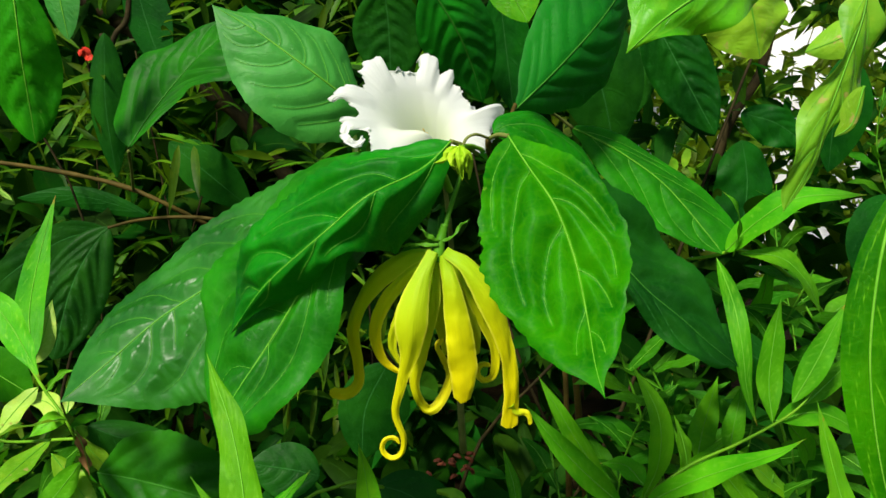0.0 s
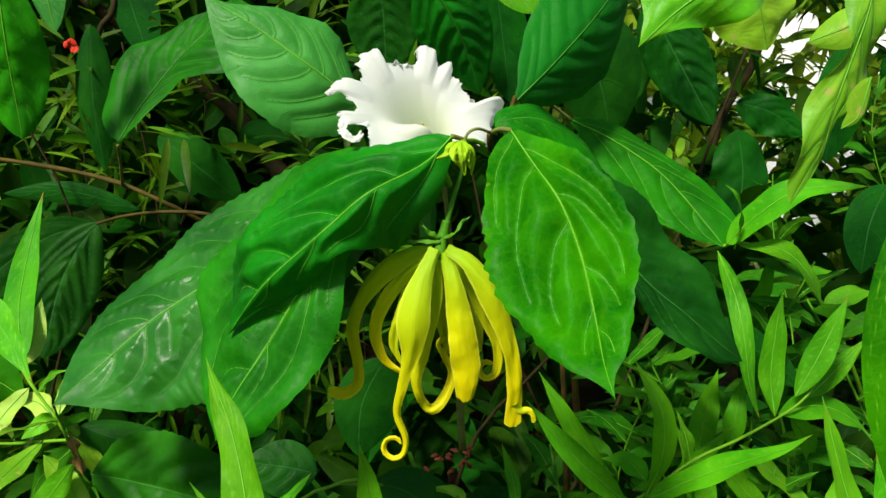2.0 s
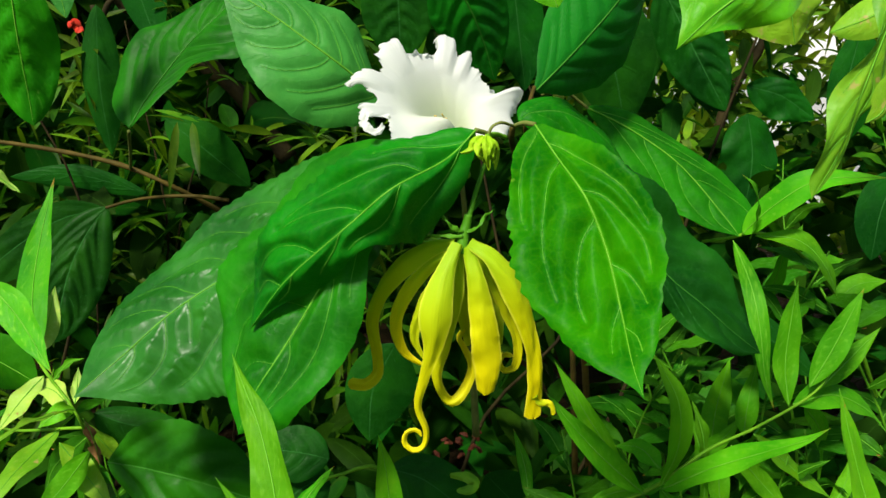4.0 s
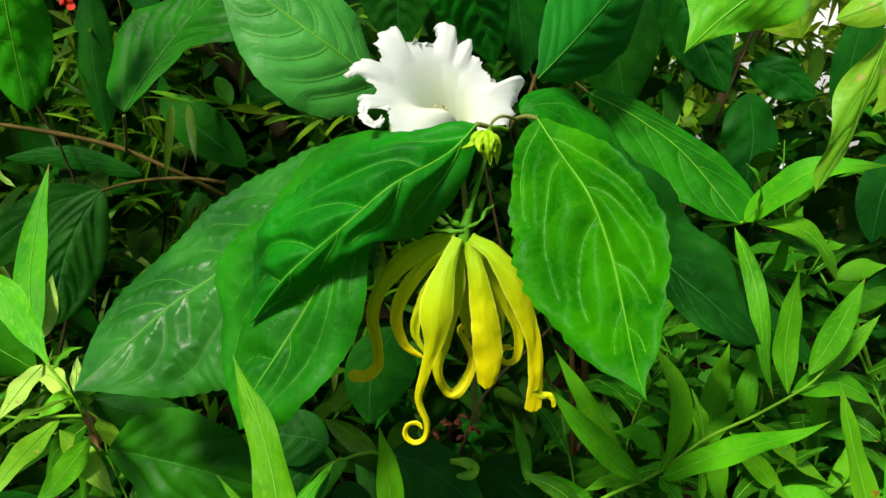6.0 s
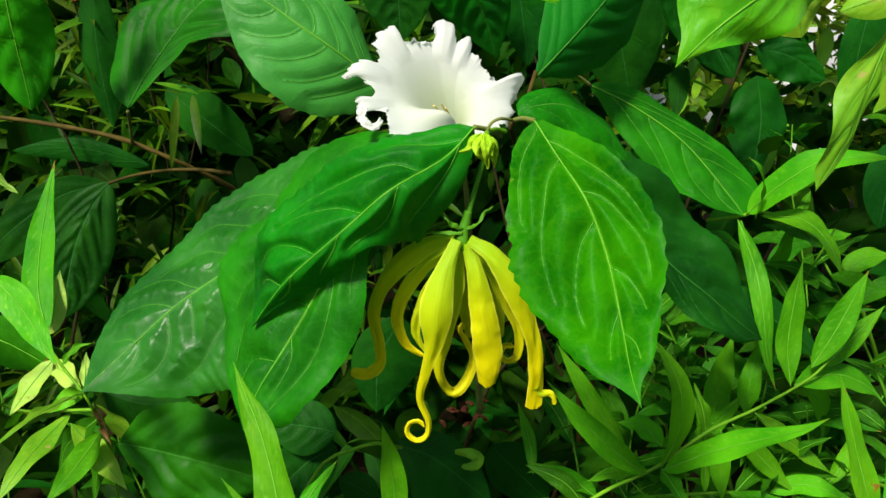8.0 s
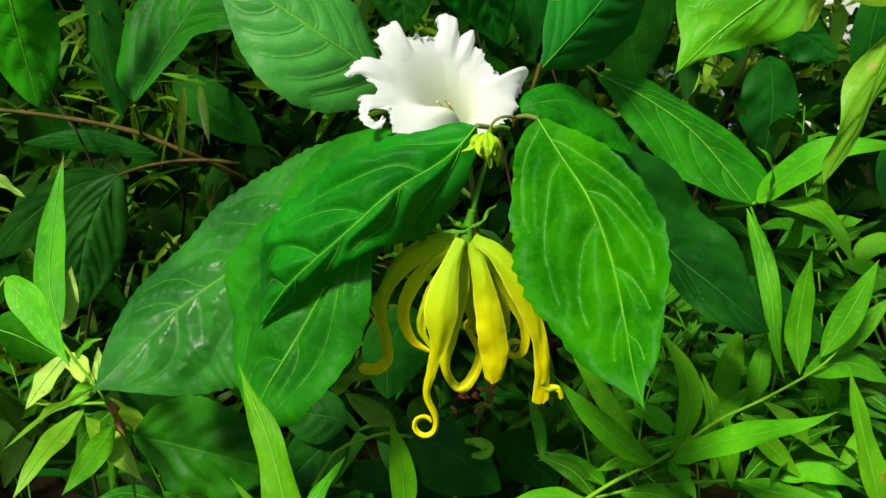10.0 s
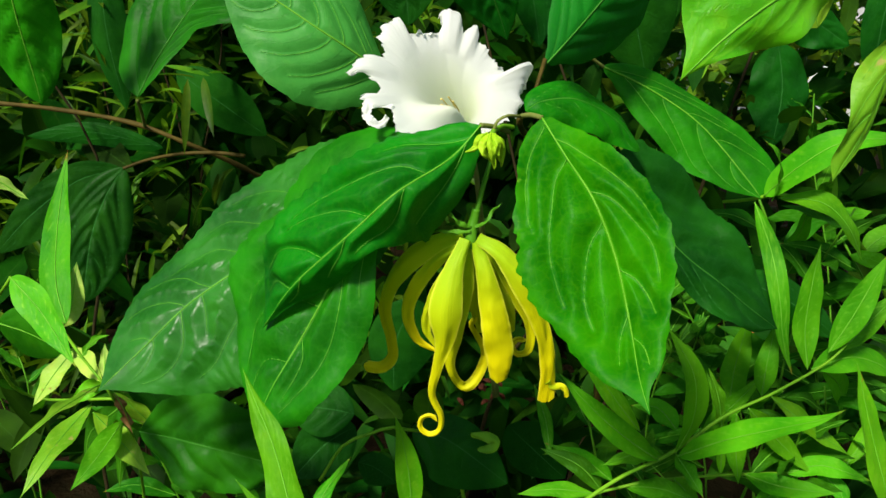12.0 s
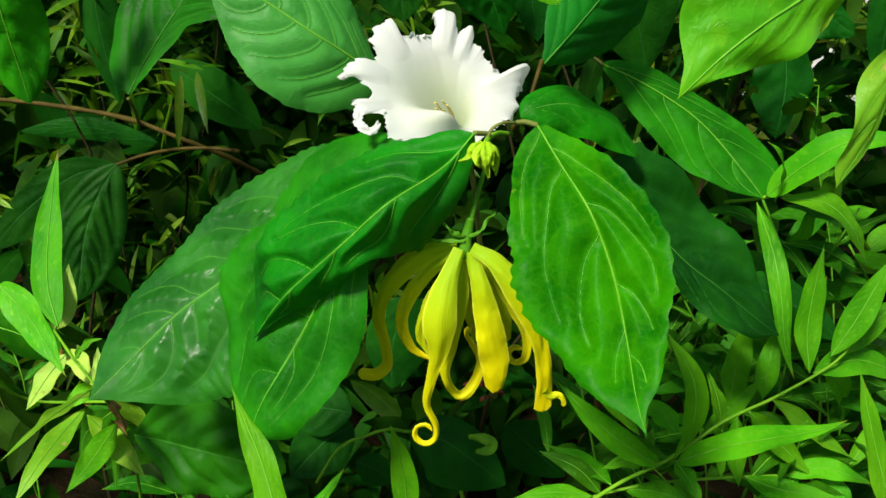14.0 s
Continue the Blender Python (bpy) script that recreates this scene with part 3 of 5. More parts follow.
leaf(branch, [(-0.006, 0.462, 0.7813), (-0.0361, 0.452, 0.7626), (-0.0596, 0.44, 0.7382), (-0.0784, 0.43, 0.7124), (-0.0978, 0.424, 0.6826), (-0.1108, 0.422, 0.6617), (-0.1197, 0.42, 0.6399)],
     (-0.1379, 0.474, 0.7176), (-0.0618, 0.414, 0.6915), M_broad_shade, prof=((0.0, 0.40, 0.62, 0.74, 0.83, 0.89, 0.94, 0.97, 1.0, 1.01, 1.0, 0.97, 0.87, 0.72, 0.52, 0.27, 0.0), (0.0, 0.3, 0.58, 0.65, 0.6, 0.5, 0.4, 0.59, 0.76, 0.91, 1.0, 1.05, 1.05, 1.0, 0.91, 0.68, 0.0)), peak=.62, blunt=.8, taper=.55, quilt=.0058, veins=6.0, slope=.15, teeth=.03, wave=.004, n=80, m=44, label="green veined leaf shaded by the one above", seed=3,
     lines=[[(0, .20), (-.40, .28), (-.70, .42), (-.82, .56)], [(0, .42), (-.36, .49), (-.62, .62), (-.76, .76)], [(0, .60), (-.30, .64), (-.58, .76), (-.70, .88)], [(0, .78), (-.3, .83), (-.5, .92)],
            [(0, .32), (.40, .40), (.70, .52)], [(0, .46), (.34, .54), (.52, .68), (.52, .84), (.46, .92)], [(0, .70), (.24, .76), (.34, .88)]])
leaf(branch, [(-0.0076, 0.478, 0.7850), (-0.052, 0.47, 0.7691), (-0.1008, 0.475, 0.7338), (-0.1334, 0.474, 0.7132), (-0.166, 0.471, 0.6928), (-0.1928, 0.464, 0.6694), (-0.2184, 0.455, 0.6477)],
     (-0.1674, 0.505, 0.7274), (-0.1099, 0.45, 0.6604), M_gloss, prof=((0.0, 0.2, 0.4, 0.62, 0.83, 1.0, 1.08, 1.14, 1.14, 1.1, 1.0, 0.91, 0.85, 0.83, 0.63, 0.35, 0.0), (0.0, 0.19, 0.38, 0.53, 0.63, 0.71, 0.79, 0.89, 1.0, 1.0, 1.0, 0.97, 0.9, 0.77, 0.53, 0.26, 0.0)), peak=.62, blunt=.8, taper=.5, sides=(0.0, 0.06), quilt=.0046, bubble=.0022, pitch=.0095, veins=4.0, slope=.10, teeth=.03, tooth_count=34, wave=.003, n=160, m=90, label="glossy dark green quilted leaf", seed=4,
     lines=[[(0, .73), (-.12, .74), (-.33, .765), (-.62, .82), (-.85, .87)], [(0, .655), (-.18, .68), (-.40, .70), (-.66, .74), (-.84, .79)], [(0, .53), (-.24, .57), (-.48, .615), (-.60, .67), (-.68, .73)], [(0, .42), (-.45, .51), (-.72, .57), (-.84, .64)], [(0, .32), (-.6, .42), (-.82, .49), (-.88, .54)], [(0, .20), (-.5, .28), (-.8, .36)], [(0, .84), (-.16, .85), (-.40, .88)],
            [(0, .745), (.12, .76), (.30, .79), (.46, .835), (.62, .885), (.70, .92)], [(0, .835), (.10, .845), (.24, .875), (.44, .92)], [(0, .68), (.2, .70), (.36, .725)], [(0, .56), (.34, .62), (.50, .685), (.66, .76), (.76, .82)], [(0, .42), (.4, .50), (.64, .58), (.80, .68)], [(0, .28), (.5, .36), (.8, .46)]])
leaf(branch, [(0.0271, 0.45, 0.7996), (0.036, 0.452, 0.8037), (0.0538, 0.462, 0.8023), (0.0748, 0.475, 0.7905), (0.0937, 0.485, 0.7704)],
     (0.0499, 0.468, 0.8138), (0.056, 0.455, 0.7896), M_broad, peak=.42, blunt=.8, taper=.6, quilt=.001, arch=.5, wave=.0015, rib=0, label="small curled green leaf", seed=5)
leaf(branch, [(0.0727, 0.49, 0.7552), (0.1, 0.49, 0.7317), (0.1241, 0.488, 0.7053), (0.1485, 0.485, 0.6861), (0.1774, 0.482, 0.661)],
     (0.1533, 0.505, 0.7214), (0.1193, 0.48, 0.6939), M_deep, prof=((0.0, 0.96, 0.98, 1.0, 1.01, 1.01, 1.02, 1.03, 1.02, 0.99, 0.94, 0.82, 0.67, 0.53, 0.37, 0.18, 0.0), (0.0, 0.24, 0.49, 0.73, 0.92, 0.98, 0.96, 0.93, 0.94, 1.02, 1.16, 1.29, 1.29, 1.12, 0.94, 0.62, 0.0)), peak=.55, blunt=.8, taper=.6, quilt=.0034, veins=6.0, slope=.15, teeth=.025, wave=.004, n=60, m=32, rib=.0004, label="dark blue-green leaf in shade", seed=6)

# ---- yellow flower ----
yellow = thing("yellow_flower", "drooping yellow flower with long ribbon petals and curled tips", "flower", (0, 0, 0))


def ribbon(parent, pts, widths, face, name="petal", label="", cup=0.1, n=60, m=9, seed=0, turn=0.0, material=None, ragged=0.05, start=0.0):
    """A long petal: a strip along pts, whose broad side faces `face` at the base and rolls with the curl."""
    c = curve_points(pts, n)
    tan = tangents(c)
    ws = np.interp(np.linspace(0, 1, n), np.linspace(0, 1, len(widths)), widths)
    k = np.ones(5) / 5
    ws = np.convolve(np.pad(ws, 2, mode="edge"), k, mode="valid")
    ws[-1] = ws[-2] * 0.4
    f = Vector(face)
    verts, uvs = [], []
    for layer in (0, 1):
        for i in range(n):
            s = i / (n - 1)
            side = tan[i].cross(Matrix.Rotation(turn * s, 3, tan[i]) @ f).normalized()
            up = side.cross(tan[i])
            for j in range(m):
                u = -1 + 2 * j / (m - 1)
                x = u * ws[i] * (1 + ragged * (noise.noise(Vector((s * 14, u * 2, seed * 3.3))) + 0.7 * noise.noise(Vector((s * 40, u * 3, seed * 1.3)))))
                z = -cup * ws[i] * u * u * 2 * (1 - 0.6 * s) + 0.0020 * noise.noise(Vector((s * 5, u * 1.3, seed * 7.7 + 1))) + 0.0006 * noise.noise(Vector((s * 16, u * 3.5, seed * 2.7)))
                z += 0.0019 * (ws[i] / 0.009) * max(0.0, 1 - abs(u) * 1.6) * (1 - s) - 0.0006 * max(0.0, abs(u) - 0.8) * 5
                verts.append(c[i] + side * x + up * (z - 0.0005 * layer * (1 - 0.6 * abs(u))))
                uvs.append((u * 0.5 + 0.5, start + (1 - start) * s))
    base = n * m
    faces = grid_faces(n, m)
    faces = faces + [tuple(base + v for v in reversed(q)) for q in faces]
    ring = [i * m for i in range(n)] + [(n - 1) * m + j for j in range(1, m)] + [i * m + m - 1 for i in range(n - 2, -1, -1)] + list(range(m - 2, 0, -1))
    first = len(verts)
    for a in ring:
        verts += [verts[a].copy(), verts[base + a].copy()]
        uvs += [uvs[a], uvs[a]]
    for i in range(len(ring)):
        k = (i + 1) % len(ring)
        faces.append((first + 2 * i, first + 2 * k, first + 2 * k + 1, first + 2 * i + 1))
    return link_mesh(name, verts, faces, uvs, material or M_petal, parent, label)


FRONT = (0.0, -1.0, 0.25)
ribbon(yellow, [(-0.0052, 0.436, 0.7373), (-0.0121, 0.43, 0.7221), (-0.0167, 0.428, 0.7031), (-0.018, 0.432, 0.6832), (-0.023, 0.438, 0.6633), (-0.0267, 0.444, 0.6449), (-0.0222, 0.446, 0.6304), (-0.0236, 0.448, 0.6201), (-0.0294, 0.449, 0.6169), (-0.0344, 0.449, 0.6215), (-0.033, 0.449, 0.6277), (-0.0273, 0.449, 0.629), (-0.0248, 0.449, 0.6255)],
       [0.0030, 0.0046, 0.0078, 0.0092, 0.0058, 0.00319, 0.00261, 0.00203, 0.00174, 0.00145, 0.00145, 0.00116], FRONT, seed=1)
ribbon(yellow, [(0.0001, 0.437, 0.7352), (0.0045, 0.432, 0.7184), (0.0082, 0.433, 0.6965), (0.011, 0.438, 0.6725), (0.0106, 0.444, 0.6511)], [0.0028, 0.0042, 0.0056, 0.0068, 0.0078, 0.0082, 0.0066, 0.0044], FRONT, seed=2, cup=.22)
ribbon(yellow, [(0.0012, 0.437, 0.7376), (0.0127, 0.434, 0.7304), (0.0228, 0.434, 0.717), (0.0307, 0.438, 0.6977), (0.0371, 0.445, 0.6727), (0.0392, 0.45, 0.6500), (0.0378, 0.453, 0.6330)],
       [0.0030, 0.0050, 0.00725, 0.0070, 0.0052, 0.0045, 0.0046, 0.0050, 0.0052], (.35, -.9, .3), seed=3)
ribbon(yellow, [(0.0392, 0.4508, 0.6480), (0.0425, 0.4530, 0.6432), (0.0470, 0.4545, 0.6422), (0.0497, 0.4550, 0.6392), (0.0496, 0.4550, 0.6345)], [0.0030, 0.0024, 0.0019, 0.0016, 0.0011], (.2, -.9, .4), name="petal_curl", seed=11, n=30, m=5)
ribbon(yellow, [(-0.0061, 0.445, 0.7358), (-0.0201, 0.452, 0.7313), (-0.0358, 0.46, 0.719), (-0.0481, 0.468, 0.7023), (-0.0534, 0.474, 0.6837), (-0.0509, 0.478, 0.6649), (-0.0508, 0.481, 0.6514), (-0.0581, 0.483, 0.6439), (-0.0686, 0.484, 0.6447)],
       [0.0026, 0.0050, 0.0064, 0.0058, 0.0044, 0.0038, 0.0036, 0.0038, 0.0034], (-.4, -.85, .4), seed=4)
ribbon(yellow, [(-0.0059, 0.444, 0.7336), (-0.0212, 0.45, 0.7215), (-0.0337, 0.456, 0.704), (-0.0392, 0.46, 0.6865), (-0.0346, 0.463, 0.6703), (-0.0241, 0.465, 0.6612)], [0.0016, 0.0032, 0.0044, 0.0040, 0.0028, 0.0014], (-.4, -.9, .3), seed=5)
ribbon(yellow, [(-0.005, 0.443, 0.7326), (-0.0173, 0.444, 0.7153), (-0.0257, 0.447, 0.6971), (-0.0284, 0.45, 0.6816), (-0.023, 0.452, 0.6693)], [0.00116, 0.00232, 0.00319, 0.0029, 0.00116], (-.3, -.95, .2), seed=6, material=M_petal_shade)
ribbon(yellow, [(-0.0045, 0.442, 0.731), (-0.0063, 0.444, 0.7057), (-0.0124, 0.448, 0.6788), (-0.0169, 0.452, 0.6591), (-0.01, 0.455, 0.6435), (-0.0022, 0.457, 0.647), (0.0036, 0.458, 0.6615), (-0.0008, 0.459, 0.673), (-0.0039, 0.46, 0.6794), (-0.0001, 0.46, 0.6837)],
       [0.00174, 0.00435, 0.00406, 0.00348, 0.00348, 0.00319, 0.0029, 0.00232, 0.00174], (-.5, -.85, .1), seed=7)
ribbon(yellow, [(0.0029, 0.446, 0.7337), (0.0142, 0.452, 0.7174), (0.0236, 0.458, 0.6946), (0.0302, 0.462, 0.6759), (0.0297, 0.464, 0.6615), (0.0237, 0.465, 0.6578), (0.0201, 0.465, 0.6626), (0.0226, 0.465, 0.6671), (0.0274, 0.464, 0.667)],
       [0.00174, 0.00406, 0.00493, 0.00435, 0.00319, 0.00232, 0.00174, 0.00145], (.4, -.9, .2), seed=8)
ribbon(yellow, [(-0.0001, 0.446, 0.7325), (0.0081, 0.452, 0.7127), (0.0171, 0.455, 0.694), (0.0181, 0.458, 0.6748)], [0.00174, 0.00348, 0.00435, 0.00261], (.2, -.95, .1), seed=9, material=M_petal_shade)
ribbon(yellow, [(-0.0031, 0.446, 0.7319), (-0.0029, 0.452, 0.7097), (0.0004, 0.458, 0.6883), (0.0019, 0.462, 0.6735)], [0.00174, 0.00406, 0.00464, 0.00174], (0, -1, .1), seed=10, material=M_petal_shade)
tube("receptacle", [(0.0009, 0.443, 0.7513), (-0.0003, 0.443, 0.7459), (-0.0018, 0.442, 0.7407), (-0.0024, 0.441, 0.7349), (-0.0027, 0.441, 0.7313)], .0022, .0036, M_pedicel, yellow, "pale green flower base", sides=12)
tube("stalk", [(0.0119, 0.452, 0.7859), (0.0088, 0.449, 0.7745), (0.0046, 0.446, 0.7617), (0.0016, 0.444, 0.7517), (-0.0015, 0.442, 0.7431)], .0010, .0016, M_pedicel, yellow, "pale green flower stalk", sides=10)
SEPALS = [[(-0.0016, 0.44, 0.7424), (-0.0084, 0.436, 0.7469), (-0.0133, 0.436, 0.7522)], [(-0.0004, 0.44, 0.7429), (0.0065, 0.438, 0.7469), (0.0092, 0.44, 0.7518), (0.0143, 0.442, 0.7543)], [(-0.0025, 0.438, 0.741), (-0.0142, 0.44, 0.7413), (-0.023, 0.446, 0.7388)], [(0.0008, 0.446, 0.7398), (-0.0065, 0.452, 0.7416), (-0.0155, 0.458, 0.7392)]]
for k, q in enumerate(SEPALS):
    ribbon(yellow, q, [0.00087, 0.00116, 0.00087, 0.00029], (0, -.6, .8), name="sepal", n=20, m=5, seed=20 + k, material=M_pedicel)

# ---- bud cluster ----
bud = thing("flower_bud", "small lime green bud with narrow pointed sepals", "bud", (0, 0, 0))
tube("stalk", [(0.0213, 0.455, 0.7908), (0.0157, 0.448, 0.7927), (0.0109, 0.438, 0.7926), (0.0089, 0.43, 0.7912)], .0012, .0016, M_stalk, bud)
BUDS = [[(0.0073, 0.428, 0.793), (0.003, 0.425, 0.7912), (0.0005, 0.424, 0.787), (-0.0042, 0.425, 0.7848)], [(0.008, 0.427, 0.793), (0.0042, 0.422, 0.789), (0.0047, 0.421, 0.7845), (0.0061, 0.424, 0.7815)],
        [(0.0083, 0.426, 0.793), (0.0083, 0.42, 0.7892), (0.0089, 0.42, 0.7837), (0.0099, 0.424, 0.776)], [(0.0095, 0.427, 0.793), (0.0111, 0.421, 0.79), (0.0112, 0.422, 0.785), (0.0124, 0.424, 0.7797)],
        [(0.0101, 0.429, 0.7925), (0.013, 0.426, 0.789), (0.0139, 0.427, 0.784), (0.0134, 0.428, 0.776)], [(0.0091, 0.43, 0.7925), (0.0067, 0.425, 0.789), (0.0069, 0.425, 0.784), (0.0081, 0.427, 0.779)]]
for k, q in enumerate(BUDS):
    ribbon(bud, q, [0.0011, 0.0021, 0.0019, 0.0013, 0.0004], (0, -.9, .4), name="sepal", n=24, m=7, cup=.25, seed=40 + k, material=M_bud)
tube("tendril", [(0.0242, 0.45, 0.7971), (0.0175, 0.44, 0.7991), (0.0125, 0.437, 0.7972), (0.0102, 0.436, 0.7928)], .0008, .0008, M_twig, bud, n=20)

# ---- white flower ----
white = thing("white_flower", "white trumpet flower with ruffled crinkled rim", "flower", (0, 0, 0))


# the rim, as direction in degrees and reach in millimetres: five lobes with hooked, torn tips
RIM = ((166, 52), (160, 51), (154, 48), (148, 44), (147, 39), (147, 36), (140, 38), (137, 41), (131, 47), (122, 50), (115, 50), (108, 51), (111, 43), (115, 37), (111, 36), (104, 37), (99, 35), (92, 37), (85, 36), (80, 38), (78, 46), (80, 52), (77, 58), (72, 60), (67, 59), (65, 54), (65, 48), (61, 44), (60, 48), (58, 53), (55, 57), (51, 51), (51, 45), (46, 43), (35, 42), (26, 42), (14, 43), (9, 44), (12, 52), (16, 60), (20, 69), (17, 68), (10, 58), (3, 51), (-18, 46), (-33, 37), (-59, 32), (-91, 29), (-122, 33), (-140, 41), (-147, 38), (-155, 35), (-159, 32), (-165, 37), (-165, 45), (-170, 46), (-178, 47), (-174, 40), (177, 34), (165, 43))
CENTRE = Vector((-0.0149, 0.4889, 0.8065))
OUT = Vector((0.357, -0.70, 0.616)).normalized()
THROAT = Vector((0.32, 0.62, -0.72)).normalized()


def trumpet():
    ex = Vector((0.927, 0.373, -0.08))
    ex = (ex - OUT * ex.dot(OUT)).normalized()
    ey = OUT.cross(ex).normalized()
    rows, cols = 72, 640
    verts, uvs = [], []
    turn = np.degrees(np.unwrap(np.radians([q[0] for q in RIM] + [RIM[0][0]])))
    reach = np.array([q[1] for q in RIM] + [RIM[0][1]], dtype=float)
    px_, py_ = reach * np.cos(np.radians(turn)), reach * np.sin(np.radians(turn))
    run = np.concatenate(([0], np.cumsum(np.hypot(np.diff(px_), np.diff(py_)))))
    at = np.linspace(0, run[-1], cols, endpoint=False)
    edge_x, edge_y = np.interp(at, run, px_), np.interp(at, run, py_)

    def blur(v, wide):
        return np.convolve(np.concatenate((v[-wide:], v, v[:wide])), np.ones(2 * wide + 1) / (2 * wide + 1), mode="valid")

    edge_x, edge_y = blur(blur(edge_x, 3), 2), blur(blur(edge_y, 3), 2)
    in_x, in_y = blur(blur(edge_x, 60), 45), blur(blur(edge_y, 60), 45)
    keep = 29.0 / np.maximum(np.hypot(in_x, in_y), 1.0)
    in_x, in_y = in_x * keep, in_y * keep
    for j in range(cols):
        ring = Vector((in_x[j], in_y[j], 0)) / 1000
        rim = Vector((edge_x[j], edge_y[j], 0)) / 1000
        a = math.atan2(ring.y, ring.x)
        q = Vector((math.cos(a), math.sin(a), 0))
        r = Vector((at[j] / 9.0, 0, 0))
        tip = max(0.0, (rim.length - 0.042) / 0.014)
        back = max(0.0, math.sin(a))
        for i in range(rows):
            s = i / (rows - 1)
            inner, edge, lobe = min(1.0, s / 0.8), max(0.0, (s - 0.5) / 0.5), max(0.0, (s - 0.64) / 0.36)
            blend = lobe * lobe * (3 - 2 * lobe)
            p = (q * (0.0030 + 0.038 * s ** 1.05)).lerp(rim, blend ** 1.5)
            frill = edge ** 9 * (0.0034 * noise.noise(r * 1.3 + Vector((0, 0, edge))) + 0.0032 * noise.noise(r * 3.1) + 0.0022 * noise.noise(r * 7.0))
            p = p * (1 + frill / max(p.length, 0.01))
            sink = (1 - s) ** 2.6
            dep = 0.0
            # broad soft swells, two creases in the back and a fine crumple at the rim
            dep += s * (0.0014 * noise.noise(q * 1.1 + Vector((0, 0, s))) + 0.0006 * noise.noise(q * 2.6 + Vector((3, 0, s * 2))))
            dep -= 0.0010 * inner ** 2 * (1 - edge) * (math.exp(-((math.degrees(a) - 76) / 7) ** 2) + 0.8 * math.exp(-((math.degrees(a) - 49) / 6) ** 2))
            dep += edge ** 2.5 * 0.0017 * noise.noise(r * 0.55) + edge ** 6 * (0.0042 * noise.noise(r * 1.2 + Vector((5, 0, 0))) + 0.0016 * noise.noise(r * 3.3))
            front = math.exp(-((((math.degrees(a) + 118 + 180) % 360) - 180) / 44) ** 2)
            dep += 0.0190 * front * math.exp(-((s - 0.38) / 0.22) ** 2) * (1 - edge ** 2)
            # the lobes stand up, then roll back at their tips
            dep += tip * (0.0045 * math.sin(lobe ** 1.5 * math.pi) - 0.0090 * lobe ** 4)
            dep += 0.0025 * back * edge
            verts.append(CENTRE + ex * p.x + ey * p.y + OUT * dep + THROAT * (0.036 * sink))
            uvs.append((j / cols, s))
    faces = []
    for j in range(cols):
        k = (j + 1) % cols
        for i in range(rows - 1):
            faces.append((j * rows + i, j * rows + i + 1, k * rows + i + 1, k * rows + i))
    return link_mesh("corolla", verts, faces, uvs, M_white, white, "ruffled white corolla")


trumpet()
tube("tube", [CENTRE + THROAT * k for k in (.0325, .045, .06)], .0036, .0026, M_stalk, white, "pale flower tube")
for k in range(5):
    a = k * 1.26
    b = CENTRE + THROAT * 0.026 + Vector((0.0016 * math.cos(a), 0, 0.0016 * math.sin(a)))
    tip = CENTRE + THROAT * 0.009 + Vector((0.0032 * math.cos(a) - 0.001, 0.001, 0.0026 * math.sin(a)))
    tube("stamen", [b, (b + tip) / 2 + Vector((0.0006 * math.cos(a), 0, 0.001)), tip, tip + Vector((0.0008 * math.cos(a), -0.0006, -0.0004))], .0003, .0005, M_stamen, white, n=10, sides=6)
ribbon(white, [(-0.0515, 0.4685, 0.8045), (-0.0541, 0.466, 0.803), (-0.0549, 0.463, 0.7995), (-0.0530, 0.461, 0.7960), (-0.0493, 0.461, 0.7942), (-0.046, 0.463, 0.7949), (-0.0443, 0.4655, 0.7975)], [.0024, .0027, .0023, .0024, .0022, .0021, .0012], (-.1, -.8, .6), name="petal_lobe", label="torn hooked white lobe", n=60, m=9, cup=.0, seed=84, material=M_white, ragged=.5, start=.72)
# ---- narrower leaves ----
def blade(parent, mid, half, face, material, peak=0.42, fold=0.12, **more):
    """A leaf given by its midrib, half width and the way its upper side faces."""
    half *= 0.82
    c = curve_points(mid, 41)
    k = round(peak * 40)
    t = tangents(c)[k]
    side = t.cross(Vector(face)).normalized()
    up = side.cross(t).normalized()
    left, right = c[k] - side * half + up * half * fold, c[k] + side * half + up * half * fold
    opts = dict(blunt=0.5, taper=1.25, arch=0.05, quilt=0.0003, veins=12.0, slope=0.10, wave=0.0012, n=32, m=12, rib=0.0005)
    opts.update(more)
    return leaf(parent, mid, left, right, material, peak=peak, **opts)


F1, F2, F3, F4 = (0.1, -0.9, 0.4), (-0.35, -0.85, 0.4), (0.4, -0.8, 0.45), (0.0, -0.6, 0.8)

# sprig at the lower right
sprig = thing("narrow_leaved_sprig", "leafy sprig with narrow pointed light green leaves", "sprig", (0, 0, 0), "narrow-leaved sprigs")
tube("stem", [(0.0418, 0.47, 0.538), (0.0869, 0.49, 0.5563), (0.1246, 0.505, 0.5651), (0.1615, 0.515, 0.5855), (0.1966, 0.522, 0.5985), (0.2359, 0.53, 0.6186), (0.2546, 0.535, 0.6435)], .0014, .0008, M_stalk, sprig, "pale green stem", knots=.1, n=40)
blade(sprig, [(0.1161, 0.5, 0.5628), (0.0899, 0.485, 0.5902), (0.068, 0.475, 0.6161), (0.0471, 0.47, 0.6432)], 0.009821, F1, M_lance, seed=1)
blade(sprig, [(0.1126, 0.54, 0.5611), (0.0919, 0.54, 0.591), (0.0641, 0.545, 0.6373)], 0.008102, F2, M_lance, seed=2)
blade(sprig, [(0.1282, 0.505, 0.5655), (0.1358, 0.498, 0.5944), (0.1337, 0.495, 0.6264), (0.1176, 0.5, 0.657)], 0.01228, F3, M_lance, seed=3, wave=.0004)
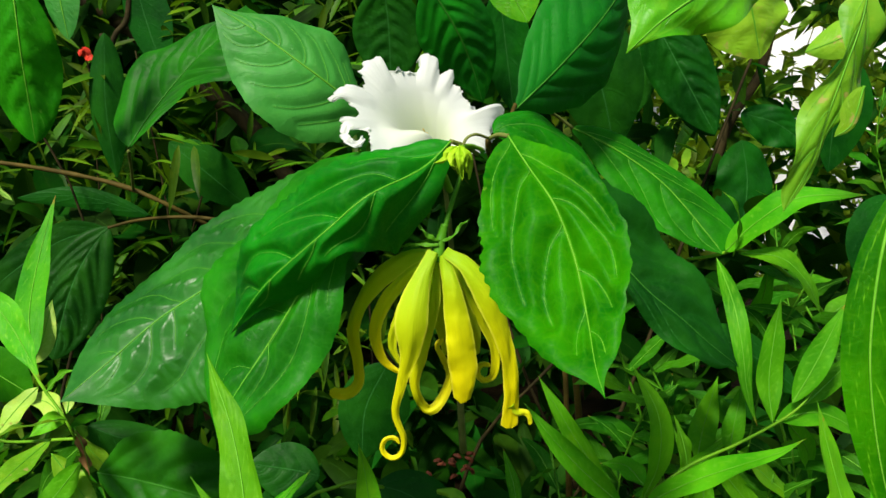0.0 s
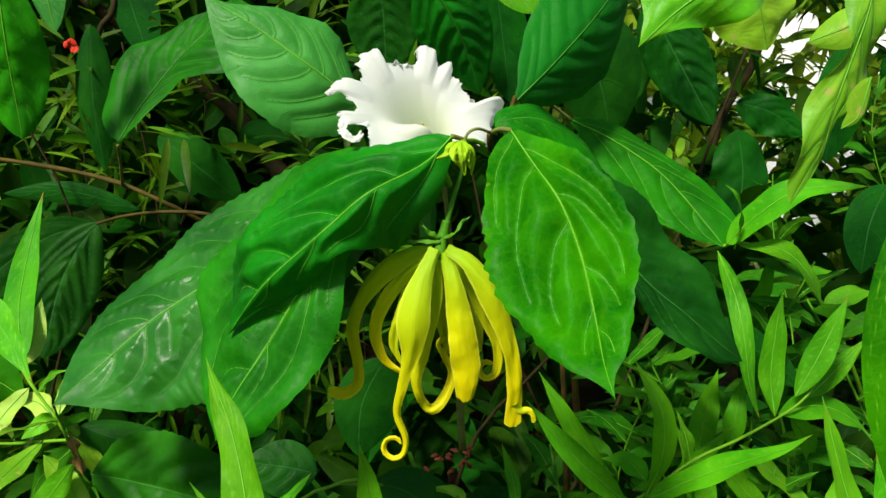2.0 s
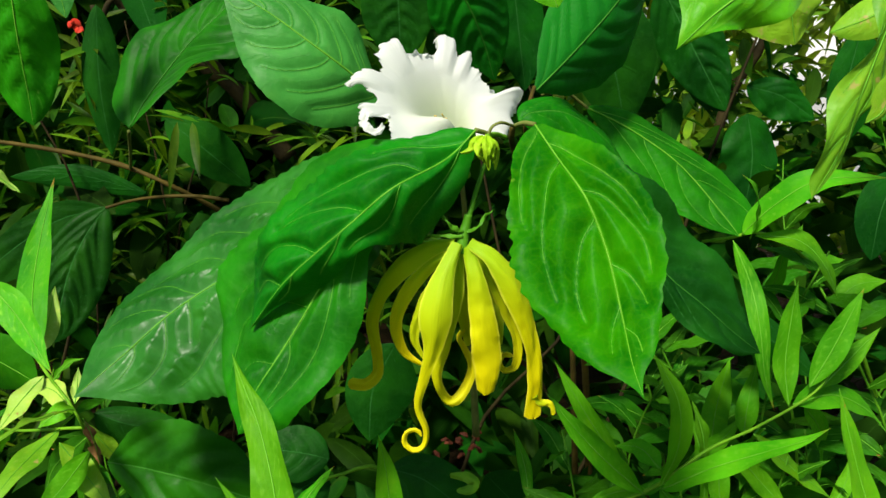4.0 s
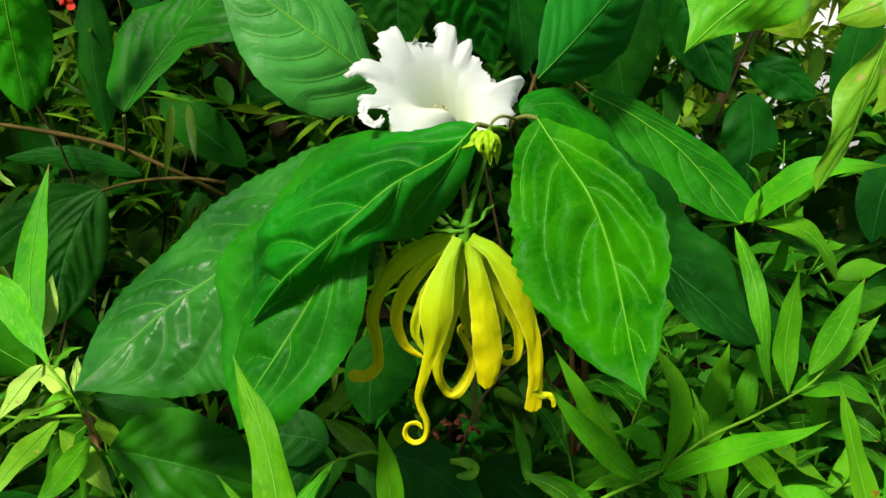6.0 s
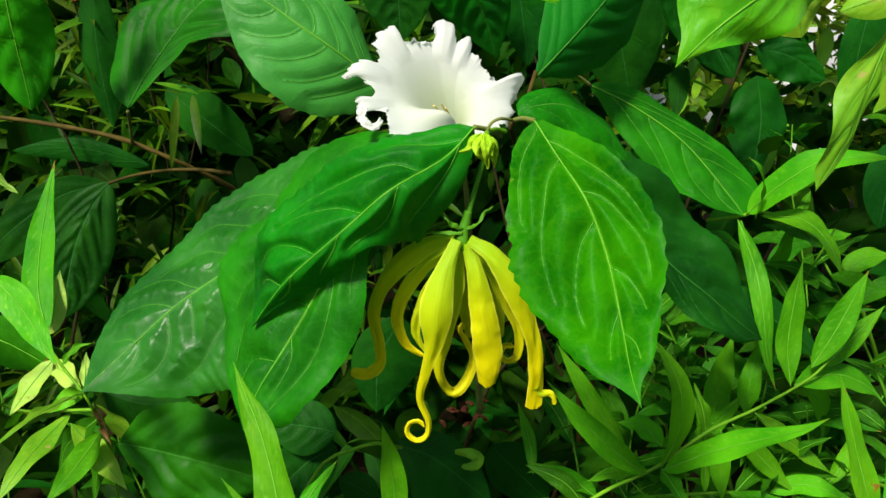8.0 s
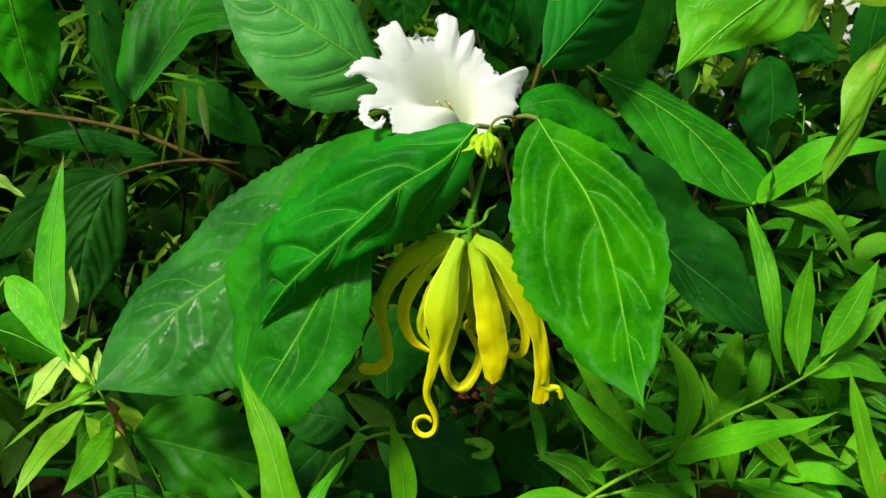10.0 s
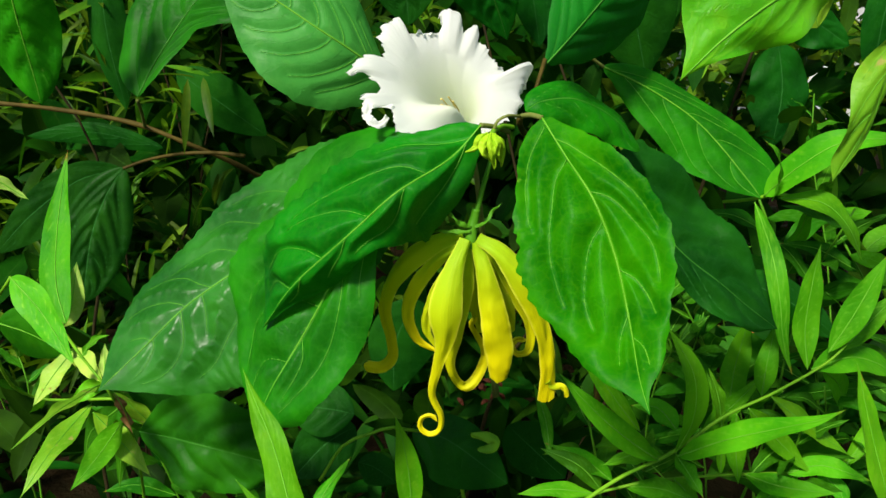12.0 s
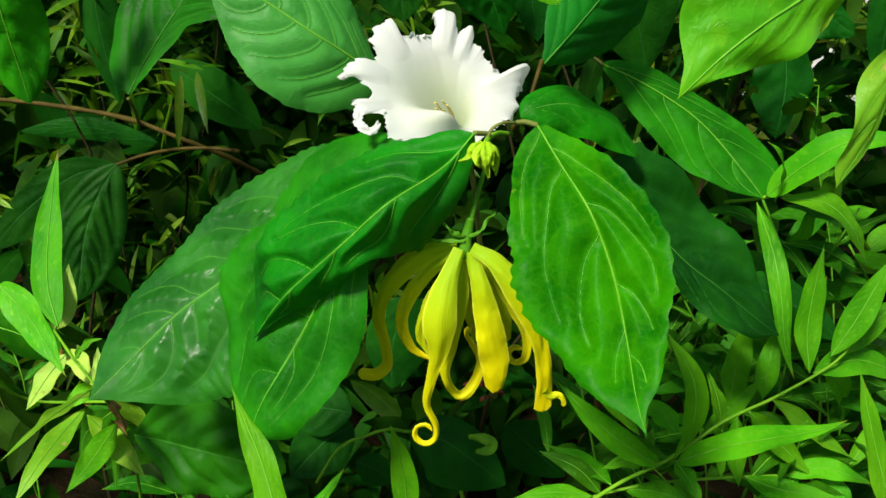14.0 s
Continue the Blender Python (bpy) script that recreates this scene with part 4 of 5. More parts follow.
blade(sprig, [(0.1286, 0.502, 0.5647), (0.1497, 0.48, 0.5888), (0.1727, 0.455, 0.6109), (0.1878, 0.44, 0.6241), (0.197, 0.43, 0.6359)], 0.01205, F4, M_lance, seed=4, peak=.35)
blade(sprig, [(0.162, 0.52, 0.574), (0.1587, 0.52, 0.5952), (0.1522, 0.525, 0.6159)], 0.006738, F3, M_lance, seed=5)
blade(sprig, [(0.2318, 0.53, 0.6219), (0.2458, 0.53, 0.6494), (0.2625, 0.53, 0.6892)], 0.01084, F2, M_lance, seed=6)
blade(sprig, [(0.2237, 0.54, 0.6047), (0.2236, 0.55, 0.6303), (0.2275, 0.555, 0.6611), (0.233, 0.56, 0.6876)], 0.01163, F1, M_lance, seed=7)
blade(sprig, [(0.2216, 0.53, 0.6099), (0.2553, 0.545, 0.6104), (0.2856, 0.555, 0.596), (0.3031, 0.555, 0.5772)], 0.01425, F4, M_lance, seed=9)
blade(sprig, [(0.1796, 0.56, 0.5672), (0.1964, 0.6, 0.5799), (0.2126, 0.62, 0.6141)], 0.01391, F1, M_lance, seed=10)
blade(sprig, [(0.2022, 0.56, 0.5747), (0.2164, 0.59, 0.5885), (0.2248, 0.6, 0.6158)], 0.009821, F2, M_lance, seed=11)
blade(sprig, [(0.1411, 0.55, 0.5554), (0.1318, 0.57, 0.5622), (0.1143, 0.58, 0.5598)], 0.01068, F4, M_lance, seed=13)
blade(sprig, [(0.2009, 0.54, 0.5851), (0.2355, 0.55, 0.5538), (0.2654, 0.55, 0.5303)], 0.0105, F4, M_lance_spot, seed=14)
blade(sprig, [(0.186, 0.54, 0.5769), (0.2121, 0.55, 0.5454), (0.24, 0.55, 0.5155)], 0.01013, F1, M_lance, seed=15)
blade(sprig, [(0.1784, 0.54, 0.5728), (0.1795, 0.54, 0.5471), (0.1834, 0.54, 0.5163)], 0.008839, F2, M_lance, seed=16)
blade(sprig, [(0.1283, 0.505, 0.5638), (0.1327, 0.49, 0.5594), (0.1401, 0.48, 0.5475)], 0.00802, F3, M_lance, seed=17)
blade(sprig, [(0.1206, 0.51, 0.5596), (0.107, 0.53, 0.5487), (0.0861, 0.54, 0.5348)], 0.008675, F4, M_lance, seed=18)
blade(sprig, [(0.0923, 0.53, 0.5283), (0.077, 0.58, 0.5176), (0.0517, 0.6, 0.5183)], 0.009493, F4, M_lance, seed=19)
blade(sprig, [(0.0589, 0.62, 0.4954), (0.0577, 0.64, 0.5149), (0.049, 0.65, 0.5445)], 0.006547, F1, M_lance, seed=20)
blade(sprig, [(0.2444, 0.54, 0.6176), (0.2723, 0.56, 0.63), (0.299, 0.57, 0.6512)], 0.009166, F4, M_lance, seed=21)
blade(sprig, [(0.1524, 0.53, 0.5657), (0.1817, 0.56, 0.5672), (0.2122, 0.58, 0.5839)], 0.007775, F4, M_lance, seed=22)
blade(sprig, [(0.2565, 0.55, 0.6216), (0.2662, 0.58, 0.627), (0.2576, 0.6, 0.6376)], 0.008048, F3, M_lance, seed=23)
blade(sprig, [(0.2084, 0.54, 0.5892), (0.2102, 0.58, 0.5569), (0.1901, 0.6, 0.5141)], 0.009889, F4, M_lance, seed=24)
blade(sprig, [(0.2341, 0.54, 0.6054), (0.2684, 0.58, 0.5651), (0.2787, 0.6, 0.5125)], 0.01108, F1, M_lance, seed=25)

# sprig at mid right
sprig_b = thing("narrow_leaved_sprig", "leafy sprig with narrow drooping light green leaves", "sprig", (0, 0, 0), "narrow-leaved sprigs")
tube("stem", [(0.1789, 0.6, 0.7078), (0.1956, 0.585, 0.7133), (0.2091, 0.575, 0.7185), (0.2517, 0.6, 0.6979), (0.3161, 0.65, 0.6392), (0.3839, 0.7, 0.5283)], .0012, .002, M_stalk, sprig_b, n=36)
blade(sprig_b, [(0.199, 0.578, 0.7168), (0.2156, 0.565, 0.7394), (0.2397, 0.555, 0.7569), (0.2797, 0.545, 0.7594)], 0.01451, F4, M_lance, seed=31, peak=.36)
blade(sprig_b, [(0.2074, 0.575, 0.7161), (0.2325, 0.565, 0.7148), (0.2492, 0.56, 0.6993), (0.262, 0.56, 0.6732)], 0.01079, F4, M_lance, seed=32)
blade(sprig_b, [(0.2036, 0.575, 0.7142), (0.2018, 0.56, 0.7347), (0.1937, 0.548, 0.7536), (0.1842, 0.546, 0.7616)], 0.004126, (.8, -.6, 0), M_lance, seed=33)
blade(sprig_b, [(0.195, 0.583, 0.7113), (0.1963, 0.55, 0.6868), (0.1984, 0.535, 0.66), (0.2016, 0.53, 0.6303), (0.2098, 0.53, 0.6052)], 0.008027, F2, M_lance, seed=34)
blade(sprig_b, [(0.2438, 0.6, 0.6938), (0.2743, 0.62, 0.6887), (0.306, 0.64, 0.6858)], 0.01057, F4, M_lance, seed=35)
blade(sprig_b, [(0.3008, 0.64, 0.6517), (0.3172, 0.64, 0.6653), (0.3413, 0.64, 0.6686)], 0.01135, F4, M_lance, seed=36)
blade(sprig_b, [(0.239, 0.6, 0.7014), (0.246, 0.63, 0.6688), (0.2431, 0.66, 0.6322)], 0.01117, F1, M_lance, seed=37)
leaf(sprig_b, [(0.1755, 0.56, 0.6642), (0.2029, 0.56, 0.6537), (0.2321, 0.56, 0.6348), (0.2517, 0.56, 0.6177)], (0.2308, 0.57, 0.6521), (0.2107, 0.56, 0.6309), M_deep, seed=38, n=28, m=12, wave=.001)

# twisted lime leaf and top right leaves
lime = thing("lime_leaved_twig", "hanging twig with translucent lime green leaves", "twig", (0, 0, 0))
tube("stem", [(0.2701, 0.46, 0.9535), (0.2495, 0.46, 0.914), (0.2334, 0.46, 0.8882), (0.2295, 0.46, 0.8794)], .002, .0012, M_stalk, lime)
leaf(lime, [(0.2295, 0.46, 0.8794), (0.2234, 0.457, 0.8585), (0.2164, 0.455, 0.8391), (0.2091, 0.453, 0.8152), (0.2034, 0.453, 0.7941), (0.1963, 0.453, 0.7743), (0.187, 0.454, 0.7563)], (0.2063, 0.45, 0.8318), (0.2343, 0.464, 0.8261), M_olive, prof=((0.0, 0.73, 1.27, 1.13, 0.91, 0.71, 0.92, 1.16, 1.35, 1.44, 1.53, 1.58, 1.58, 1.43, 1.06, 0.55, 0.0), (0.0, 0.4, 0.77, 0.81, 0.89, 0.96, 1.0, 1.0, 0.99, 0.56, 0.29, 0.3, 0.33, 0.21, 0.11, 0.05, 0.0)), peak=.4, n=70, m=32, wave=.0042, arch=.3, quilt=.0018, veins=7, label="twisted lime green leaf", seed=41)
leaf(lime, [(0.225, 0.45, 0.8247), (0.2201, 0.45, 0.8047), (0.2107, 0.45, 0.7976)], (0.2143, 0.45, 0.8162), (0.222, 0.45, 0.8018), M_olive, seed=43, n=20, m=10)
leaf(lime, [(0.2653, 0.52, 0.8711), (0.2469, 0.52, 0.8586), (0.2261, 0.53, 0.8495)], (0.2443, 0.53, 0.8688), (0.2454, 0.52, 0.8433), M_olive, seed=44, n=24, m=12)
canopy = thing("overhanging_twig", "overhanging twig with large bright green translucent leaf", "twig", (0, 0, 0))
tube("stem", [(0.148, 0.36, 0.8846), (0.1248, 0.338, 0.8669), (0.1113, 0.33, 0.8587)], .0018, .001, M_stalk, canopy)
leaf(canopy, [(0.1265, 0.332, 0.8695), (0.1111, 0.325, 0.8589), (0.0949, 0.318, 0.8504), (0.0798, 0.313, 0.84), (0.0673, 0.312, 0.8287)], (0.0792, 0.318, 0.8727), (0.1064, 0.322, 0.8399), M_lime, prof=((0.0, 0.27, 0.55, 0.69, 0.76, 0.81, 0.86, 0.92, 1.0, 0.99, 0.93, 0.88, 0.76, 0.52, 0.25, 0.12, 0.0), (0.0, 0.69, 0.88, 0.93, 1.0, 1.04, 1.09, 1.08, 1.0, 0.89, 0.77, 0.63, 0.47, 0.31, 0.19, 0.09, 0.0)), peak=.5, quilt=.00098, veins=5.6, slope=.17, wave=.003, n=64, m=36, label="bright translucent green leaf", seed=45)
leaf(canopy, [(0.148, 0.42, 0.8807), (0.1519, 0.42, 0.8593), (0.1592, 0.425, 0.8366)], (0.1285, 0.42, 0.8538), (0.1756, 0.43, 0.8579), M_olive, peak=.5, n=30, m=16, wave=.002, quilt=.001, seed=46)
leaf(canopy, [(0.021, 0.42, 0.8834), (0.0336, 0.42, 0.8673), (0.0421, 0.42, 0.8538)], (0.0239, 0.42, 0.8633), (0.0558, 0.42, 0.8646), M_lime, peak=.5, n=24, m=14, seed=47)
edge_leaf = thing("narrow_leaved_sprig", "tall stem with a large bright green leaf close by", "sprig", (0, 0, 0), "narrow-leaved sprigs")
tube("stem", [(0.1532, 0.262, 0.6636), (0.1605, 0.262, 0.6432), (0.165, 0.265, 0.45), (0.17, 0.27, 0.0)], .0015, .003, M_stalk, edge_leaf, n=30)
leaf(edge_leaf, [(0.1484, 0.27, 0.7827), (0.1419, 0.266, 0.7554), (0.1402, 0.264, 0.7256), (0.1442, 0.262, 0.6954), (0.1532, 0.262, 0.6636)], (0.1316, 0.266, 0.7251), (0.1514, 0.264, 0.7256), M_bright, quilt=.0012, seed=48)

# second branch behind
back = thing("shrub_branch", "shrub branch with broad dark ribbed leaves", "branch", (0, 0, 0), "shrub branches")
tube("stem", [(0.0455, 0.529, 0.8177), (0.0412, 0.52, 0.8049), (0.0381, 0.52, 0.7933), (0.0578, 0.6, 0.7491), (0.1094, 0.74, 0.6251), (0.147, 0.82, 0.0533)], .0011, .005, M_vine, back, knots=.2, n=40)
tube("petiole", [(0.0536, 0.55, 0.8135), (0.0759, 0.6, 0.8145), (0.0902, 0.613, 0.807), (0.0954, 0.614, 0.803)], .0013, .0012, M_twig, back)
leaf(back, [(0.0945, 0.614, 0.8037), (0.1218, 0.608, 0.7905), (0.1533, 0.602, 0.7699), (0.176, 0.593, 0.7458), (0.1984, 0.58, 0.7143)], (0.1664, 0.61, 0.777), (0.1348, 0.592, 0.7472), M_broad, prof=((0.0, 0.53, 0.7, 0.79, 0.87, 0.88, 0.9, 0.95, 1.0, 1.1, 1.24, 1.42, 1.52, 1.64, 1.67, 1.42, 0.0), (0.0, 0.21, 0.41, 0.58, 0.72, 0.83, 0.92, 0.98, 1.0, 1.0, 0.98, 0.94, 0.82, 0.68, 0.51, 0.25, 0.0)), peak=.5, n=70, m=36, quilt=.0026, veins=5, slope=.19, wave=.0015, label="long green leaf", seed=51)
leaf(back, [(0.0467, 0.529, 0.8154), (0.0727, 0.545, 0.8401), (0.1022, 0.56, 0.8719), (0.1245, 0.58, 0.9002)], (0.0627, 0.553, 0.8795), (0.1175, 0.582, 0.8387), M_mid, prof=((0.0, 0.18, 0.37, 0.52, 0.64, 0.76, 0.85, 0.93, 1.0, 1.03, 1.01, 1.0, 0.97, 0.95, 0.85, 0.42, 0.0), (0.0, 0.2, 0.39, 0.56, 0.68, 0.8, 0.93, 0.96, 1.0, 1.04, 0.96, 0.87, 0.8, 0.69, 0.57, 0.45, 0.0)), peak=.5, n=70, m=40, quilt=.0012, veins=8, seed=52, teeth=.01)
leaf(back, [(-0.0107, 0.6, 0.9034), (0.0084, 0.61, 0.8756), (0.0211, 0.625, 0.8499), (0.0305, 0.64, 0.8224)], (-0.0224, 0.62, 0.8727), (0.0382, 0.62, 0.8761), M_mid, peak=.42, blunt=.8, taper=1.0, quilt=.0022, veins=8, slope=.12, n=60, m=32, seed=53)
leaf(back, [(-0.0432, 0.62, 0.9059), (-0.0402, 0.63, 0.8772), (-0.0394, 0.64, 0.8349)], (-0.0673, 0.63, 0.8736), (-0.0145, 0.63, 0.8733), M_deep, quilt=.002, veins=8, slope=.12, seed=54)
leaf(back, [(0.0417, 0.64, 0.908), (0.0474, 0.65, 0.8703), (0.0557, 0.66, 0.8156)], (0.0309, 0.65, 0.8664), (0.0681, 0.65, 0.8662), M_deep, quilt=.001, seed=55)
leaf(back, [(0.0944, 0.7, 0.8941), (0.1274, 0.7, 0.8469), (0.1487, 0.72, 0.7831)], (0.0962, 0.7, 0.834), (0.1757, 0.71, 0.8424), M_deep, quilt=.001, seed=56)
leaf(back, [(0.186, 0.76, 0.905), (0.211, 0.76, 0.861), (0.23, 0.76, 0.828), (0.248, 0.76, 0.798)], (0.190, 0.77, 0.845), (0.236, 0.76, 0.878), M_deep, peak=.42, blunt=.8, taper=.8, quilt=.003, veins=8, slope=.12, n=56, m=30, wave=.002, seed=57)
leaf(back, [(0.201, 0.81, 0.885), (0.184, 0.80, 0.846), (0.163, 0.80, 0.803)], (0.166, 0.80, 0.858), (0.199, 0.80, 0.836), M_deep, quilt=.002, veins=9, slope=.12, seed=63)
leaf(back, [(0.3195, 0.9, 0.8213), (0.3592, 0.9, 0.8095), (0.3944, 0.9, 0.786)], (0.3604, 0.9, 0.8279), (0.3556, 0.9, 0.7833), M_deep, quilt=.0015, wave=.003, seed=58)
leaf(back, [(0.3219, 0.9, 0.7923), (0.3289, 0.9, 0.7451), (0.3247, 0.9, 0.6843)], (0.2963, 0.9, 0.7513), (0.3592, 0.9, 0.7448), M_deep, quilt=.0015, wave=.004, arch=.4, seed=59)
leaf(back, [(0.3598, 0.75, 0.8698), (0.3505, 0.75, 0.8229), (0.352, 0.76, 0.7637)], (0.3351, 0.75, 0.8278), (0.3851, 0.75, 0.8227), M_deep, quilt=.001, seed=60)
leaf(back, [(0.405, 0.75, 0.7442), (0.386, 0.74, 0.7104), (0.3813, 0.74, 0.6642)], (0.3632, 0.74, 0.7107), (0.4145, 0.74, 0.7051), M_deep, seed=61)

pale = thing("pale_leaf_twig", "twig with a pale matt green finely ribbed leaf", "twig", (0, 0, 0))
leaf(pale, [(-0.0474, 0.545, 0.8084), (-0.0655, 0.53, 0.8247), (-0.0848, 0.52, 0.8403), (-0.112, 0.52, 0.8599), (-0.1424, 0.525, 0.8781)], (-0.0739, 0.535, 0.8656), (-0.1104, 0.505, 0.8106), M_pale, prof=((0.0, 0.19, 0.38, 0.57, 0.76, 0.92, 0.96, 1.0, 0.96, 0.86, 0.75, 0.64, 0.46, 0.3, 0.16, 0.08, 0.0), (0.0, 0.52, 0.67, 0.83, 0.91, 0.96, 1.01, 1.0, 1.0, 0.95, 0.87, 0.79, 0.67, 0.52, 0.35, 0.17, 0.0)), peak=.48, quilt=.0013, veins=9, slope=.11, teeth=.012, wave=.0016, n=90, m=50, rib=.0007, label="pale matt green finely ribbed leaf", seed=62)
tube("stem", [(-0.0474, 0.545, 0.8084), (-0.035, 0.55, 0.7982), (-0.0164, 0.55, 0.7797), (0.0023, 0.56, 0.7565), (0.0154, 0.6, 0.5604)], .0012, .003, M_twig, pale, n=30)

# left shrub
far = thing("shrub_branch", "arching brown branch with broad dark green leaves", "branch", (0, 0, 0), "shrub branches")
tube("stem", [(-0.4544, 0.8, 0.7744), (-0.3985, 0.8, 0.7677), (-0.3375, 0.8, 0.7563), (-0.2994, 0.8, 0.7454), (-0.2615, 0.8, 0.7281), (-0.2204, 0.84, 0.6939), (-0.1686, 0.92, 0.6287)], .0019, .0026, M_vine, far, "arching brown stem", knots=.3, n=50)
tube("petiole", [(-0.2994, 0.8, 0.7454), (-0.2774, 0.74, 0.7659), (-0.2528, 0.67, 0.7855)], .0014, .0014, M_twig, far)
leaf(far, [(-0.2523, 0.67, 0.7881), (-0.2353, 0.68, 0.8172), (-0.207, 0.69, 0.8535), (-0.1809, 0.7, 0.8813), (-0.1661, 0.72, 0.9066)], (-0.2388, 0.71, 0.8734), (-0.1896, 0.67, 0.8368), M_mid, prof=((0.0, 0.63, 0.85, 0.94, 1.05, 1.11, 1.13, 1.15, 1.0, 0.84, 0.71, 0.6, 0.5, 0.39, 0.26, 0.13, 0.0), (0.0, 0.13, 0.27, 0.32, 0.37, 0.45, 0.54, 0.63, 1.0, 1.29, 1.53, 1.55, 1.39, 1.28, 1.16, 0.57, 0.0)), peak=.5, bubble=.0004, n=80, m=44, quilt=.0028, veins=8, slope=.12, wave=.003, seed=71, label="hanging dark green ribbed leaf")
leaf(far, [(-0.3026, 0.6, 0.915), (-0.3005, 0.6, 0.8764), (-0.3023, 0.61, 0.8365), (-0.3026, 0.62, 0.7918)], (-0.331, 0.61, 0.8553), (-0.2803, 0.62, 0.8554), M_broad, peak=.55, blunt=.9, taper=.7, quilt=.003, veins=8, slope=.12, wave=.002, seed=72, label="dark green ribbed leaf")
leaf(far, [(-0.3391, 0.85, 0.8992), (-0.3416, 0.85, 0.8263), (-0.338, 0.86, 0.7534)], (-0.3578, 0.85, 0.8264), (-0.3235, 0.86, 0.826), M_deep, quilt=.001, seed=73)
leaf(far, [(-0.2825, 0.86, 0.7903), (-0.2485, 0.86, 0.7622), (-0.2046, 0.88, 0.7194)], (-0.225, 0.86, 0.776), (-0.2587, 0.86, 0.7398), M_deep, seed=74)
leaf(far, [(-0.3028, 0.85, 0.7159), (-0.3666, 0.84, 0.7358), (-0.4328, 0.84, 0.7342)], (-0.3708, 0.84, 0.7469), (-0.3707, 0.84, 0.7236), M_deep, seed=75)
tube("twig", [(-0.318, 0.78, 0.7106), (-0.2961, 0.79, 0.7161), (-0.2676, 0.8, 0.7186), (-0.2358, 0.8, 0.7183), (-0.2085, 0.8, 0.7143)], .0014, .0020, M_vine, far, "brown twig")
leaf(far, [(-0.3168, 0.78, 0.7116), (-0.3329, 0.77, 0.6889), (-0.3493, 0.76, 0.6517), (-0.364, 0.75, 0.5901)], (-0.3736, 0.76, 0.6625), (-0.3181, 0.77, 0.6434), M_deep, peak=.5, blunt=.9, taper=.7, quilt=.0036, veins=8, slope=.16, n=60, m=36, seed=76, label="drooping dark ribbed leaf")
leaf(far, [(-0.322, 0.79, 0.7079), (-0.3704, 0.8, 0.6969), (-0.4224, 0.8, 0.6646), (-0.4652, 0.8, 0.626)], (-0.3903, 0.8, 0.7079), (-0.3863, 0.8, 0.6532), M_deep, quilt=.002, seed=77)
leaf(far, [(-0.2781, 0.62, 0.9309), (-0.2781, 0.62, 0.8994), (-0.2732, 0.62, 0.8666)], (-0.2904, 0.62, 0.8994), (-0.2637, 0.62, 0.9014), M_pale, n=20, m=10, seed=78)
leaf(far, [(-0.3279, 0.9, 0.9729), (-0.313, 0.9, 0.9154), (-0.2975, 0.9, 0.8627)], (-0.3315, 0.9, 0.9037), (-0.2834, 0.9, 0.9096), M_deep, seed=79)

# lower left sprig; its palest leaves stand in for flecks of sun
sprig_c = thing("narrow_leaved_sprig", "narrow-leaved sprig with sun-flecked yellow-green leaves", "sprig", (0, 0, 0), "narrow-leaved sprigs")
tube("stem", [(-0.309, 0.6, 0.6275), (-0.2852, 0.575, 0.6151), (-0.2666, 0.56, 0.6021), (-0.2604, 0.57, 0.5694), (-0.2678, 0.6, 0.5075), (-0.3022, 0.66, 0.3407)], .0010, .0015, M_stalk, sprig_c, n=30, knots=.2)
blade(sprig_c, [(-0.2945, 0.58, 0.6388), (-0.3062, 0.6, 0.6663), (-0.3133, 0.635, 0.7047), (-0.3091, 0.66, 0.7507)], 0.01414, F1, M_lance, seed=81, peak=.36)
blade(sprig_c, [(-0.2841, 0.505, 0.7013), (-0.2654, 0.493, 0.6871), (-0.2501, 0.48, 0.6739), (-0.2334, 0.465, 0.658)], 0.0127, (-.45, -.6, .7), M_fresh, seed=82, peak=.32)
tube("petiole", [(-0.2841, 0.505, 0.7013), (-0.3149, 0.53, 0.6684), (-0.3414, 0.57, 0.6052), (-0.3371, 0.6, 0.5697), (-0.2672, 0.575, 0.5803)], .001, .0012, M_stalk, sprig_c)
blade(sprig_c, [(-0.2655, 0.55, 0.6031), (-0.2593, 0.5, 0.6181), (-0.2547, 0.46, 0.6273), (-0.2647, 0.435, 0.6222)], 0.009023, F4, M_olive, seed=83)
blade(sprig_c, [(-0.2716, 0.55, 0.5899), (-0.2788, 0.53, 0.5831), (-0.2837, 0.5, 0.5769), (-0.2932, 0.48, 0.5613)], 0.01135, F4, M_olive, seed=84)
blade(sprig_c, [(-0.2869, 0.58, 0.5671), (-0.2728, 0.58, 0.5466), (-0.2474, 0.57, 0.5175)], 0.01187, F1, M_olive, seed=85)
blade(sprig_c, [(-0.2931, 0.58, 0.6175), (-0.304, 0.57, 0.6047), (-0.3196, 0.56, 0.5838)], 0.01088, F4, M_sunfleck, seed=86)
blade(sprig_c, [(-0.2626, 0.555, 0.6021), (-0.2678, 0.545, 0.6046), (-0.2819, 0.54, 0.5947)], 0.007434, F1, M_lance_spot, seed=87)
blade(sprig_c, [(-0.309, 0.6, 0.6275), (-0.2987, 0.6, 0.6448), (-0.2932, 0.61, 0.6761)], 0.01064, F3, M_sunfleck, seed=88)
blade(sprig_c, [(-0.2644, 0.56, 0.6042), (-0.2641, 0.565, 0.6147), (-0.264, 0.57, 0.6274)], 0.004583, F1, M_sunfleck, seed=89)
blade(sprig_c, [(-0.2828, 0.57, 0.6171), (-0.2715, 0.57, 0.6296), (-0.2594, 0.57, 0.6336)], 0.003887, F4, M_lance, seed=90)
blade(sprig_c, [(-0.2608, 0.57, 0.565), (-0.2819, 0.57, 0.5385), (-0.3048, 0.56, 0.5131)], 0.01166, F1, M_lance, seed=91)
